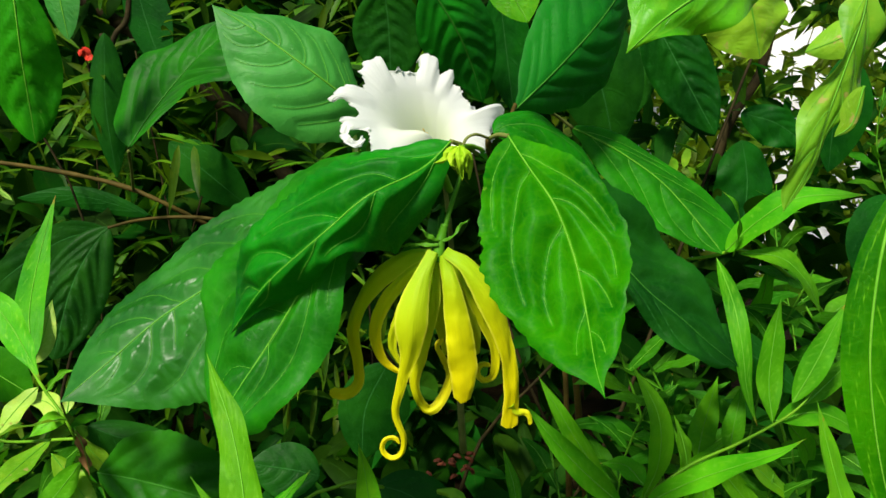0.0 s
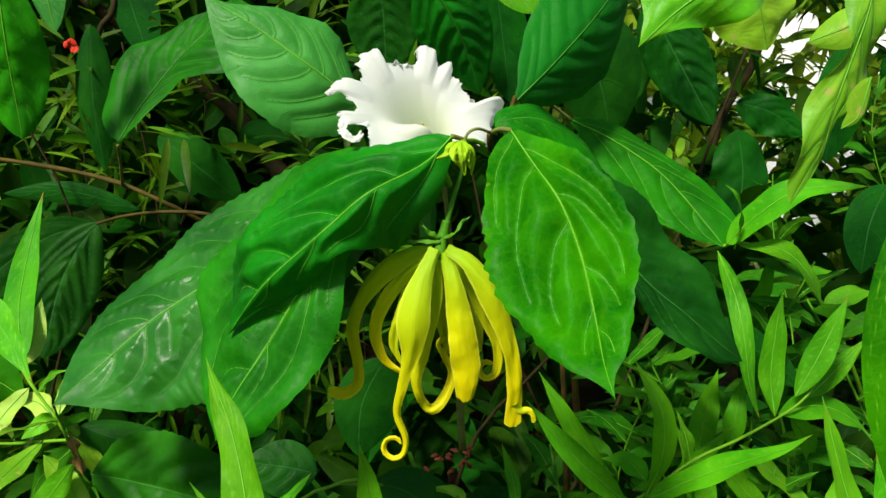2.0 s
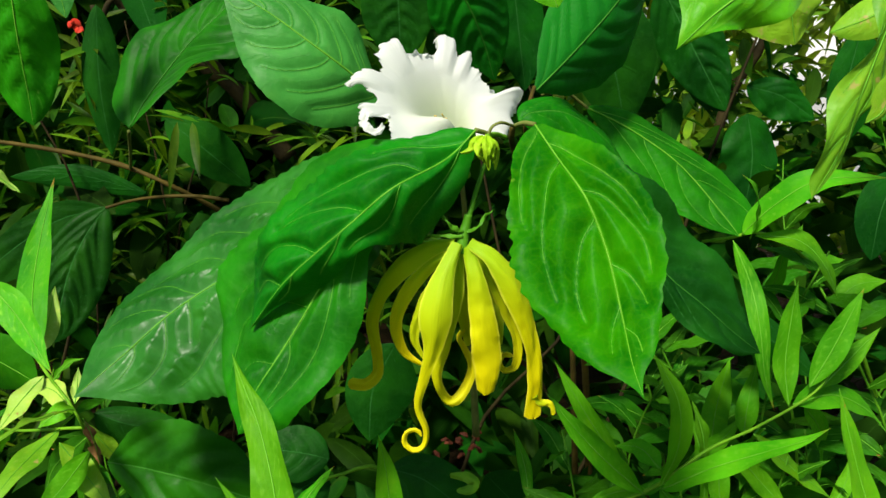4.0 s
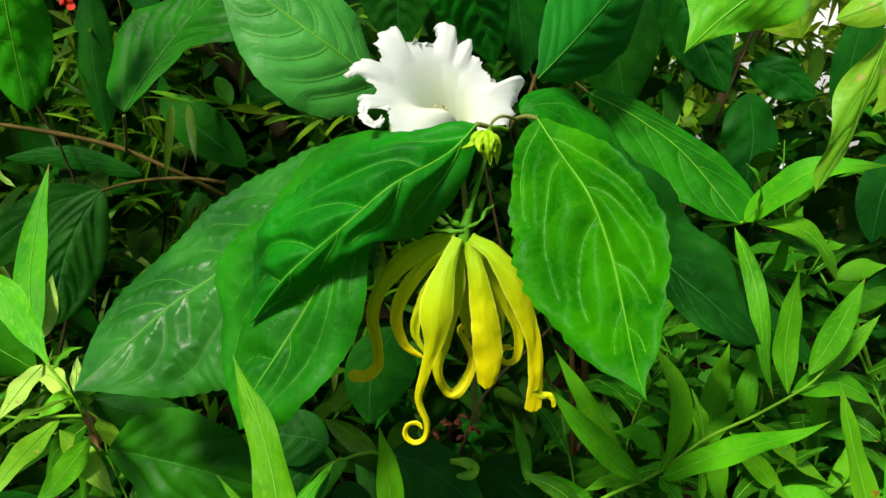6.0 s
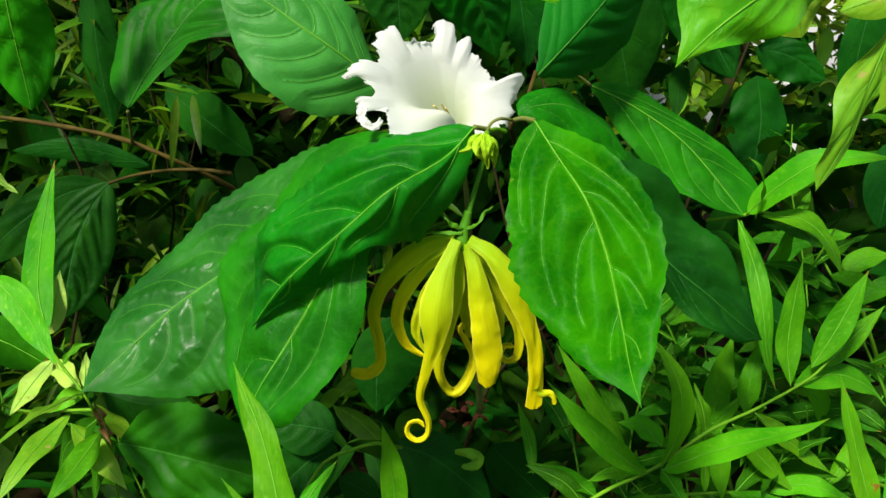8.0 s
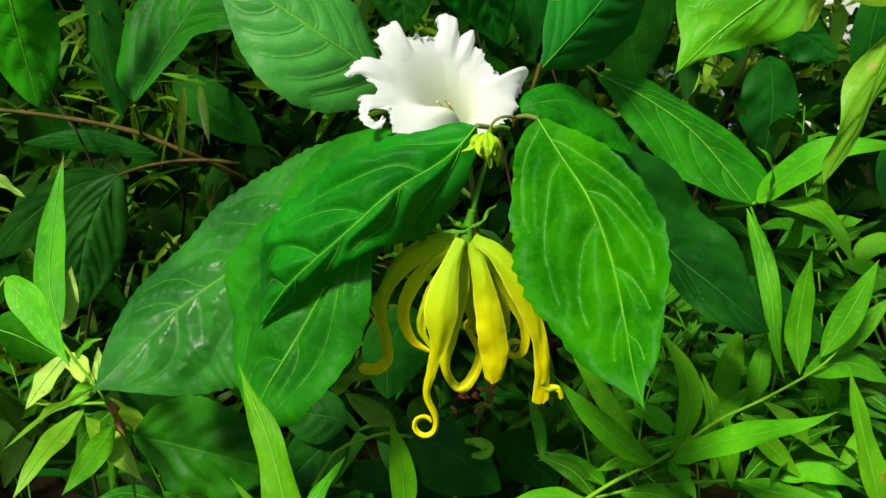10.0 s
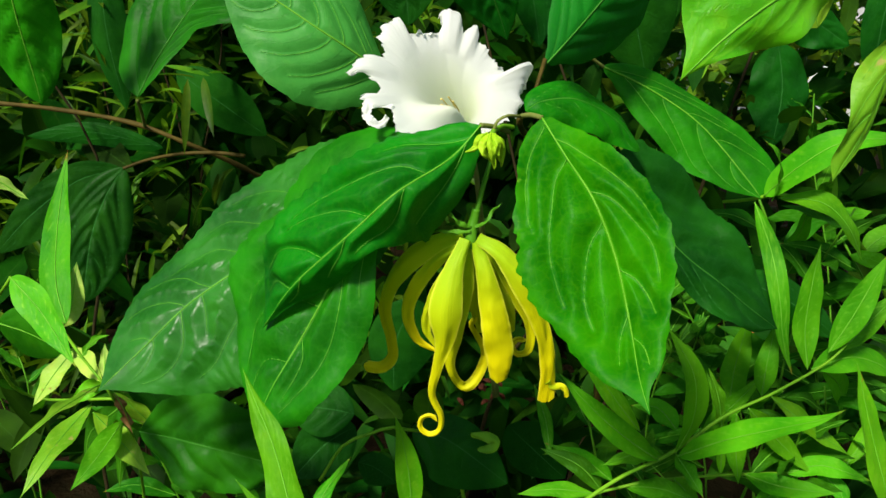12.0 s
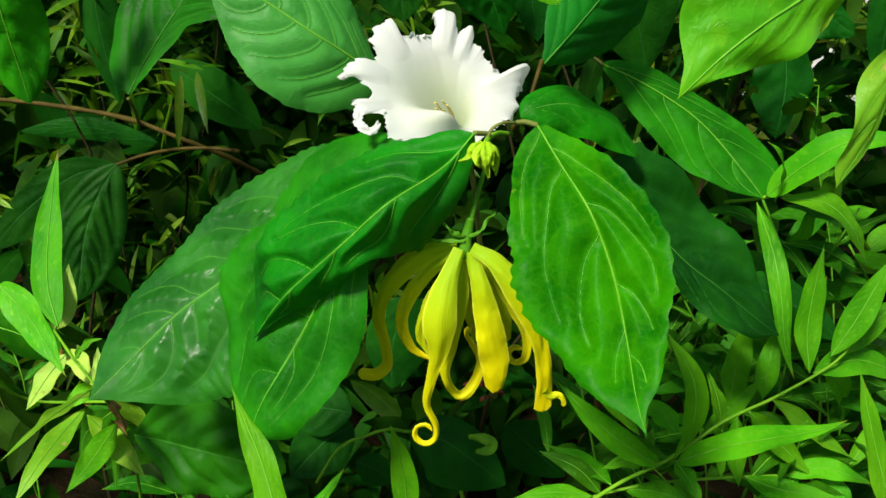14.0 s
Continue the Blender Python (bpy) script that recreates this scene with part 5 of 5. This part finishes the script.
blade(sprig_c, [(-0.2617, 0.57, 0.576), (-0.3031, 0.6, 0.5367), (-0.3119, 0.6, 0.4987)], 0.01146, F2, M_lance_shade, seed=92)
leaf(sprig_c, [(-0.3691, 0.62, 0.6256), (-0.345, 0.62, 0.6162), (-0.3175, 0.62, 0.5975)], (-0.3342, 0.62, 0.6341), (-0.3535, 0.63, 0.5893), M_lance_shade, seed=93, n=24, m=12, quilt=.001)
blade(sprig_c, [(-0.2508, 0.44, 0.781), (-0.2437, 0.446, 0.7729), (-0.2332, 0.449, 0.7629)], 0.004258, F4, M_sunfleck, seed=94)
blade(sprig_c, [(-0.2734, 0.59, 0.5779), (-0.2571, 0.6, 0.55), (-0.2421, 0.6, 0.5286)], 0.01064, F2, M_olive, seed=96)
blade(sprig_c, [(-0.276, 0.58, 0.5913), (-0.3073, 0.62, 0.5927), (-0.3407, 0.64, 0.5898)], 0.01099, F2, M_sunfleck, seed=97)
blade(sprig_c, [(-0.2629, 0.58, 0.5623), (-0.2742, 0.59, 0.5321), (-0.2871, 0.6, 0.4885)], 0.009821, F2, M_lance_shade, seed=98)
dry = thing("dry_leaf", "curled brown dead leaf caught in the sprig", "dead leaf", (0, 0, 0))
leaf(dry, [(-0.2598, 0.56, 0.5935), (-0.255, 0.562, 0.5797), (-0.2551, 0.57, 0.5538)], (-0.2556, 0.57, 0.5728), (-0.2594, 0.565, 0.5709), M_dry, seed=95, n=18, m=8, wave=.004, rib=.0004)

sprig_d = thing("narrow_leaved_sprig", "low trailing sprig with narrow green leaves", "sprig", (0, 0, 0), "narrow-leaved sprigs")
tube("stem", [(0.056, 0.56, 0.487), (0.094, 0.55, 0.508), (0.135, 0.545, 0.519), (0.191, 0.55, 0.518), (0.247, 0.56, 0.512), (0.298, 0.57, 0.517), (0.36, 0.60, 0.42), (0.39, 0.62, 0.0)], .0010, .002, M_stalk, sprig_d, n=40, knots=.15)
for k, (q, half, way, mat) in enumerate((
        ([(0.106, 0.55, 0.510), (0.127, 0.53, 0.521), (0.150, 0.51, 0.521)], .0095, F4, M_lance), ([(0.191, 0.55, 0.518), (0.211, 0.53, 0.520), (0.245, 0.52, 0.520)], .0100, F4, M_lance),
        ([(0.083, 0.55, 0.505), (0.054, 0.545, 0.513), (0.026, 0.54, 0.513)], .0075, F4, M_lance), ([(0.089, 0.55, 0.507), (0.072, 0.55, 0.529), (0.045, 0.56, 0.538)], .0085, F1, M_lance_shade),
        ([(0.174, 0.55, 0.517), (0.172, 0.555, 0.559), (0.165, 0.57, 0.592)], .0070, F3, M_lance), ([(0.223, 0.555, 0.514), (0.246, 0.55, 0.523), (0.277, 0.54, 0.516)], .0100, F4, M_lance),
        ([(0.139, 0.545, 0.519), (0.145, 0.53, 0.517), (0.149, 0.52, 0.505)], .0080, F2, M_lance), ([(0.195, 0.55, 0.517), (0.215, 0.56, 0.530), (0.249, 0.58, 0.532)], .0090, F1, M_lance_shade),
        ([(0.247, 0.56, 0.512), (0.260, 0.55, 0.503), (0.262, 0.54, 0.488)], .0080, F1, M_lance), ([(0.234, 0.56, 0.511), (0.214, 0.55, 0.502), (0.190, 0.54, 0.492)], .0090, F4, M_lance),
        ([(0.268, 0.56, 0.516), (0.281, 0.565, 0.535), (0.287, 0.57, 0.556)], .0070, F2, M_lance), ([(0.119, 0.55, 0.512), (0.112, 0.56, 0.524), (0.112, 0.57, 0.542)], .0065, F3, M_lance_shade))):
    blade(sprig_d, q, half, way, mat, seed=130 + k)

# bottom leaves
near = thing("narrow_leaved_sprig", "upright narrow light green leaves close by", "sprig", (0, 0, 0), "narrow-leaved sprigs")
tube("stem", [(-0.08, 0.37, 0.0), (-0.078, 0.362, 0.3), (-0.0936, 0.345, 0.5525), (-0.0842, 0.33, 0.5941), (-0.081, 0.326, 0.6109)], .0022, .0014, M_stalk, near)
blade(near, [(-0.081, 0.326, 0.6109), (-0.0836, 0.333, 0.6332), (-0.0871, 0.34, 0.6531), (-0.0942, 0.352, 0.6735), (-0.1023, 0.362, 0.6876), (-0.1093, 0.372, 0.6998)], 0.01082, (-.3, -.7, .7), M_lance, seed=101, peak=.38, fold=.3, wave=.002, n=44, m=16)
blade(near, [(-0.0953, 0.38, 0.5873), (-0.1075, 0.38, 0.6124), (-0.1221, 0.38, 0.6362)], 0.003628, F3, M_lance, seed=102)
blade(near, [(-0.0939, 0.39, 0.5932), (-0.0831, 0.4, 0.6123), (-0.0706, 0.42, 0.6219)], 0.00491, F2, M_lance, seed=103)
mid_sprig = thing("narrow_leaved_sprig", "upright narrow spotted light green leaf", "sprig", (0, 0, 0), "narrow-leaved sprigs")
tube("stem", [(-0.05, 0.49, 0.0), (-0.05, 0.482, 0.25), (-0.0475, 0.48, 0.4332), (-0.0449, 0.48, 0.5171), (-0.0451, 0.48, 0.5411)], .002, .0014, M_stalk, mid_sprig)
blade(mid_sprig, [(-0.0453, 0.48, 0.5332), (-0.0445, 0.478, 0.5657), (-0.0464, 0.474, 0.5945), (-0.0503, 0.47, 0.6179)], 0.01008, F1, M_lance_spot, seed=104, n=40)
right_sprig = thing("narrow_leaved_sprig", "upright narrow green leaf with reddish blotches", "sprig", (0, 0, 0), "narrow-leaved sprigs")
tube("stem", [(0.23, 0.47, 0.0), (0.232, 0.462, 0.25), (0.2685, 0.46, 0.4433), (0.2569, 0.46, 0.5091), (0.2504, 0.46, 0.5406)], .002, .0014, M_stalk, right_sprig)
blade(right_sprig, [(0.2513, 0.46, 0.5328), (0.2404, 0.462, 0.57), (0.2299, 0.466, 0.6051), (0.2208, 0.472, 0.644)], 0.01332, F3, M_lance_spot, seed=105, n=40)
blade(right_sprig, [(0.2646, 0.47, 0.5338), (0.2777, 0.49, 0.5609), (0.2717, 0.5, 0.5951)], 0.01203, F2, M_lance, seed=106)
low = thing("low_shrub", "low shrub with broad dark green shaded leaves", "shrub", (0, 0, 0))
tube("stem", [(-0.1221, 0.58, 0.5024), (-0.1026, 0.585, 0.5296), (-0.0796, 0.59, 0.5368), (-0.0592, 0.59, 0.5402), (-0.0204, 0.62, 0.4968), (-0.0018, 0.66, 0.3342)], .0012, .002, M_stalk, low, n=30)
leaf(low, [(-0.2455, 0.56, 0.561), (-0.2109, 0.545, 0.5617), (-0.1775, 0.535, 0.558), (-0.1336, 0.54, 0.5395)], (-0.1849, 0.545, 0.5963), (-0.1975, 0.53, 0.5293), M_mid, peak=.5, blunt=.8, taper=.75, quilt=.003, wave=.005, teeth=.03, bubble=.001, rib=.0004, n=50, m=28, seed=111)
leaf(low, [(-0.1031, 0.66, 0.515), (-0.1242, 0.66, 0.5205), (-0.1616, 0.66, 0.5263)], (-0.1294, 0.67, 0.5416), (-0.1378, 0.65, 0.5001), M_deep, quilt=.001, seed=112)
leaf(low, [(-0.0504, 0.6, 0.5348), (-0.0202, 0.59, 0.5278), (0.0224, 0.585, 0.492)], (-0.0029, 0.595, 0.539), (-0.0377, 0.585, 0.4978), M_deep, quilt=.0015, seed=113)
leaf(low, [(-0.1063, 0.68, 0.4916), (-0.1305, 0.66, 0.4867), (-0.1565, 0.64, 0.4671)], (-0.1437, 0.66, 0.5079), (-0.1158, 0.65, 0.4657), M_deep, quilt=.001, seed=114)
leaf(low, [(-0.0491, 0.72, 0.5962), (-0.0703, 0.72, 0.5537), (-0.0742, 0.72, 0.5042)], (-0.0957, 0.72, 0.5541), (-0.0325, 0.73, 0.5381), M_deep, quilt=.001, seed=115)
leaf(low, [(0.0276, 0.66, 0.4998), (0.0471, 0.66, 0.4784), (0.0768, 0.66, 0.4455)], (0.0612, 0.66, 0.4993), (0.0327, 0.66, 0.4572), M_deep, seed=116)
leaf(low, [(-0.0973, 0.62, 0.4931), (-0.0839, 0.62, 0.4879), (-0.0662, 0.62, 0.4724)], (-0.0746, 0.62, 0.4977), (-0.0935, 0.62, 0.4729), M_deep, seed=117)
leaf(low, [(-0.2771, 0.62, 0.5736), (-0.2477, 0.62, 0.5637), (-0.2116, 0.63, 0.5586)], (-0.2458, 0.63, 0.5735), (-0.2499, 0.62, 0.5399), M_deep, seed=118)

# sprigs round the sides, with shade put into their darker leaf green
def wild_sprig(seed, count, length):
    rg = random.Random(seed)
    top = thing("wild_sprig", "upright narrow-leaved sprig with leaf green toned down for shade", "sprig", (0, 0, 0), "wild sprigs")
    line = [Vector((0, 0, -0.45)), Vector((rg.uniform(-.03, .03), 0, -0.2)), Vector((0, 0, 0)), Vector((rg.uniform(-.02, .02), rg.uniform(-.02, .02), length * 0.6)), Vector((rg.uniform(-.04, .04), rg.uniform(-.04, .02), length))]
    tube("stem", line, .0018, .0008, M_pedicel, top, n=30, sides=6)
    c = curve_points(line[2:], count + 1)
    for k in range(count):
        a = k * 2.4 + rg.uniform(-.3, .3)
        out = Vector((math.cos(a), math.sin(a) * 0.8 - 0.2, rg.uniform(.25, .9))).normalized()
        ln = rg.uniform(.055, .09) * (1 - 0.3 * k / count)
        p = c[k]
        q = [p, p + out * ln * 0.5, p + out * ln - Vector((0, 0, rg.uniform(.0, .3) * ln))]
        blade(top, q, ln * rg.uniform(.11, .15), (out.x * -0.4, -0.6, 0.9), M_lance_shade, seed=seed + k, n=18, m=8, rib=0.0004 if k % 2 else 0)
    return top


SHADE_SPRIGS = [wild_sprig(200, 11, .16), wild_sprig(300, 9, .13), wild_sprig(400, 13, .20)]
SPOTS = ((.10, .58, .38), (.16, .60, .40), (.22, .56, .38), (.28, .60, .42), (.33, .58, .40), (.14, .66, .40), (.24, .66, .44), (.19, .54, .34), (.22, .60, .50), (.34, .60, .52), (.40, .64, .58), (.18, .68, .52), (.46, .70, .50), (.36, .56, .44), (.20, .66, .44), (.30, .68, .50), (.40, .70, .46), (.34, .78, .60), (.46, .80, .56), (.26, .82, .52), (.52, .74, .62), (.42, .66, .36), (.30, .62, .38), (.50, .90, .68), (.58, .86, .52),
         (-.42, .72, .46), (-.28, .70, .40), (-.24, .68, .34), (-.52, .82, .54))
rgw = random.Random(9)
for k, (x, y, z) in enumerate(SPOTS):
    at = pose(x, y, z, rgw.uniform(-14, 14), rgw.uniform(-16, 16), rgw.uniform(-70, 70)) @ Matrix.Scale(rgw.uniform(.8, 1.15), 4)
    if k < 3:
        SHADE_SPRIGS[k].matrix_basis = at
    else:
        copy_thing(SHADE_SPRIGS[k % 3], at)

# ---- thicket behind ----
def spots(n, seed, xr, yr, zr, lr, wr, up=0.2, keep=None):
    rng = np.random.default_rng(seed)
    out = []
    while len(out) < n:
        p = np.array([rng.uniform(*xr), rng.uniform(*yr), rng.uniform(*zr)])
        if keep is not None and not keep(p):
            continue
        stem = rng.normal(0, 1, 3)
        stem[2] = abs(stem[2]) * 0.6
        stem /= np.linalg.norm(stem)
        for k in range(rng.integers(4, 9)):
            d = stem * 0.5 + rng.normal(0, 0.6, 3) + np.array([0, -0.25, up])
            nr = rng.normal(0, 0.5, 3) + np.array([0, -0.5, 1.0])
            ln = rng.uniform(*lr)
            out.append((p + stem * 0.012 * k, d, nr, ln, ln * rng.uniform(*wr)))
    return out


def thin_right(p):
    # the growth is thin where the pale wall shines through
    x, z = p[0] / p[1], (p[2] - 0.82) / p[1]
    return not (0.2 < x < 0.62 and -0.05 < z < 0.16)


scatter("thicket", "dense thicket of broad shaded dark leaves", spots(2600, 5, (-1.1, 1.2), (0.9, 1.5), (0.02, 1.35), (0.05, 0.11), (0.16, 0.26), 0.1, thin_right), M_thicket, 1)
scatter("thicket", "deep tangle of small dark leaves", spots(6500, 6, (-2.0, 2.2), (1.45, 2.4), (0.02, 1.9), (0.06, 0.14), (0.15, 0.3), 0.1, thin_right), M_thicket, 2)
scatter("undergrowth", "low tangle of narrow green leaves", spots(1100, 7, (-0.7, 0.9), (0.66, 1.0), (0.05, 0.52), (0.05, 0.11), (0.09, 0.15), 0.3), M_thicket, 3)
scatter("grass_tuft", "fine narrow grassy leaves among the twigs", spots(2500, 8, (-1.0, -0.05), (0.85, 1.15), (0.40, 1.15), (0.03, 0.065), (0.05, 0.09), 0.15), M_grass, 4)
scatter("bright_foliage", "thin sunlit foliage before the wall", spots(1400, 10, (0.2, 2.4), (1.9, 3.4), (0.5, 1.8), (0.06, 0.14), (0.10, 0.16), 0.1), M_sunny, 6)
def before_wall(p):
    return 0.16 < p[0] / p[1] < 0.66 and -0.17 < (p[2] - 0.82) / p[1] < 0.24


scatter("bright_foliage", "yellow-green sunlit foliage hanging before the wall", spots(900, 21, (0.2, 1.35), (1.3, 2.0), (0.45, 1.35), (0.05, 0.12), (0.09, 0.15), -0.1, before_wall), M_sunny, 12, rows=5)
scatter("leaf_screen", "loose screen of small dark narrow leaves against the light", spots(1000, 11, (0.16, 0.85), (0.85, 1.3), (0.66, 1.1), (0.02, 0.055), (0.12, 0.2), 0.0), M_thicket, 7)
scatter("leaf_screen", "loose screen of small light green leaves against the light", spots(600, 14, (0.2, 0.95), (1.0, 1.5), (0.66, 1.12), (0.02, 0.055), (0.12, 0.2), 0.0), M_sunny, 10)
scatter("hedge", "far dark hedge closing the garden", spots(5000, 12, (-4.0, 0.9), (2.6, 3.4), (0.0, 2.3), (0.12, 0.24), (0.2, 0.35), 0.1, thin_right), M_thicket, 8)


scatter("bright_foliage", "sunlit yellow-green hedge leaves far behind", spots(1500, 33, (0.3, 2.1), (3.0, 3.7), (0.1, 2.1), (0.06, 0.14), (0.10, 0.16), 0.0), M_sunny, 14)


def hedge_backing():
    """Dark backing added behind the loose hedge leaves, so no sky shows through."""
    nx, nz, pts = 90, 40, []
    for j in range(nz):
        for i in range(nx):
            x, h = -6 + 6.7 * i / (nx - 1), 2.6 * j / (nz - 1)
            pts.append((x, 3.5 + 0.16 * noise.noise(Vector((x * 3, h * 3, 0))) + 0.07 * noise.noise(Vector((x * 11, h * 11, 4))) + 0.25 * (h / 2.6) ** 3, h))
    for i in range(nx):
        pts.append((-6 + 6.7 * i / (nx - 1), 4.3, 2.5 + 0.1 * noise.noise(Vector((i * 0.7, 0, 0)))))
    return tagged(link_mesh("backdrop", pts, grid_faces(nz + 1, nx), [(0.7, 0.3)] * len(pts), M_thicket), "added dark backing behind the far hedge leaves", "hedge", kind="structure")


hedge_backing()
rng = random.Random(4)
wood = thing("bare_twigs", "thin brown twigs in the thicket", "twigs", (0, 0, 0))
tube("twig", [(0.3374, 1.1, 0.6614), (0.3659, 1.1, 0.7816), (0.3823, 1.1, 0.8257), (0.4097, 1.1, 0.8694), (0.4249, 1.1, 0.9268), (0.4456, 1.1, 1.0114)], .008, .005, M_bark, wood, n=30, knots=.2)
tube("twig", [(-0.5713, 1.2, 1.0306), (-0.4956, 1.2, 0.977), (-0.434, 1.2, 0.9383), (-0.3646, 1.2, 0.8836), (-0.2786, 1.2, 0.8121), (-0.216, 1.2, 0.7231)], .009, .012, M_bark, wood, n=40, knots=.35, sides=12)
tube("twig", [(-0.3614, 0.9, 0.9037), (-0.3566, 0.9, 0.8833), (-0.3465, 0.9, 0.9037), (-0.3336, 0.9, 0.9212), (-0.3279, 0.9, 0.9729)], .003, .003, M_bark, wood, n=30)
for k in range(7):
    x, y = rng.uniform(-0.8, 1.0), rng.uniform(0.8, 1.3)
    p = [Vector((x, y, 0.0))]
    for j in range(4):
        p.append(p[-1] + Vector((rng.uniform(-.12, .12), rng.uniform(-.05, .05), rng.uniform(.15, .32))))
    tube("twig", p, .003, .001, M_bark, wood, n=24, sides=6, knots=.25)

fallen = thing("fallen_petal", "pale yellow-green curled petal lying on a leaf below", "petal", (0, 0, 0))
ribbon(fallen, [(-0.0048, 0.585, 0.5357), (0.0053, 0.58, 0.5374), (0.0127, 0.578, 0.5335), (0.0092, 0.578, 0.5279), (-0.0001, 0.58, 0.5259)], [.0015, .0035, .0045, .0040, .0015], (0, -.8, .6), n=24, m=7, seed=77, material=M_stalk)
litter = thing("dead_leaves", "small reddish brown dead leaves caught in the shade", "dead leaves", (0, 0, 0))
rl = random.Random(31)
for k in range(12):
    p = Vector((rl.uniform(-.016, .030), rl.uniform(.73, .76), rl.uniform(.483, .496)))
    d = Vector((rl.uniform(-1, 1), rl.uniform(-.4, .2), rl.uniform(-.5, .5))).normalized()
    ribbon(litter, [p, p + d * .004 + Vector((0, -.001, .002)), p + d * .009], [.0010, .0024, .0020, .0006], (rl.uniform(-.5, .5), -.6, .8), name="dead_leaf", n=10, m=5, seed=90 + k, material=M_rust)
blossom = thing("red_blossom", "small red tubular blossom on a thin stalk in the thicket", "blossom", (0, 0, 0))
M_red = plain_material("red petal", (0.55, 0.03, 0.015), (0.75, 0.08, 0.04), 80.0, 0.5, through=0.2, glow=(0.8, 0.1, 0.05))
tube("stalk", [(-0.4018, 0.95, 0.8873), (-0.4022, 0.97, 0.8612), (-0.4159, 1, 0.7833), (-0.427, 1.02, 0.6145), (-0.4814, 1.05, -0.1194)], .0009, .002, M_bark, blossom, n=24)
for k, q in enumerate(([(-0.4019, 0.95, 0.886), (-0.4026, 0.946, 0.8882), (-0.407, 0.945, 0.8905)], [(-0.4013, 0.95, 0.8854), (-0.3983, 0.945, 0.8893), (-0.4003, 0.943, 0.894)], [(-0.402, 0.95, 0.8848), (-0.3965, 0.946, 0.8844), (-0.3925, 0.945, 0.8807)])):
    ribbon(blossom, q, [.002, .0055, .005, .002], (0.1, -.9, .3), n=14, m=5, seed=60 + k, material=M_red)
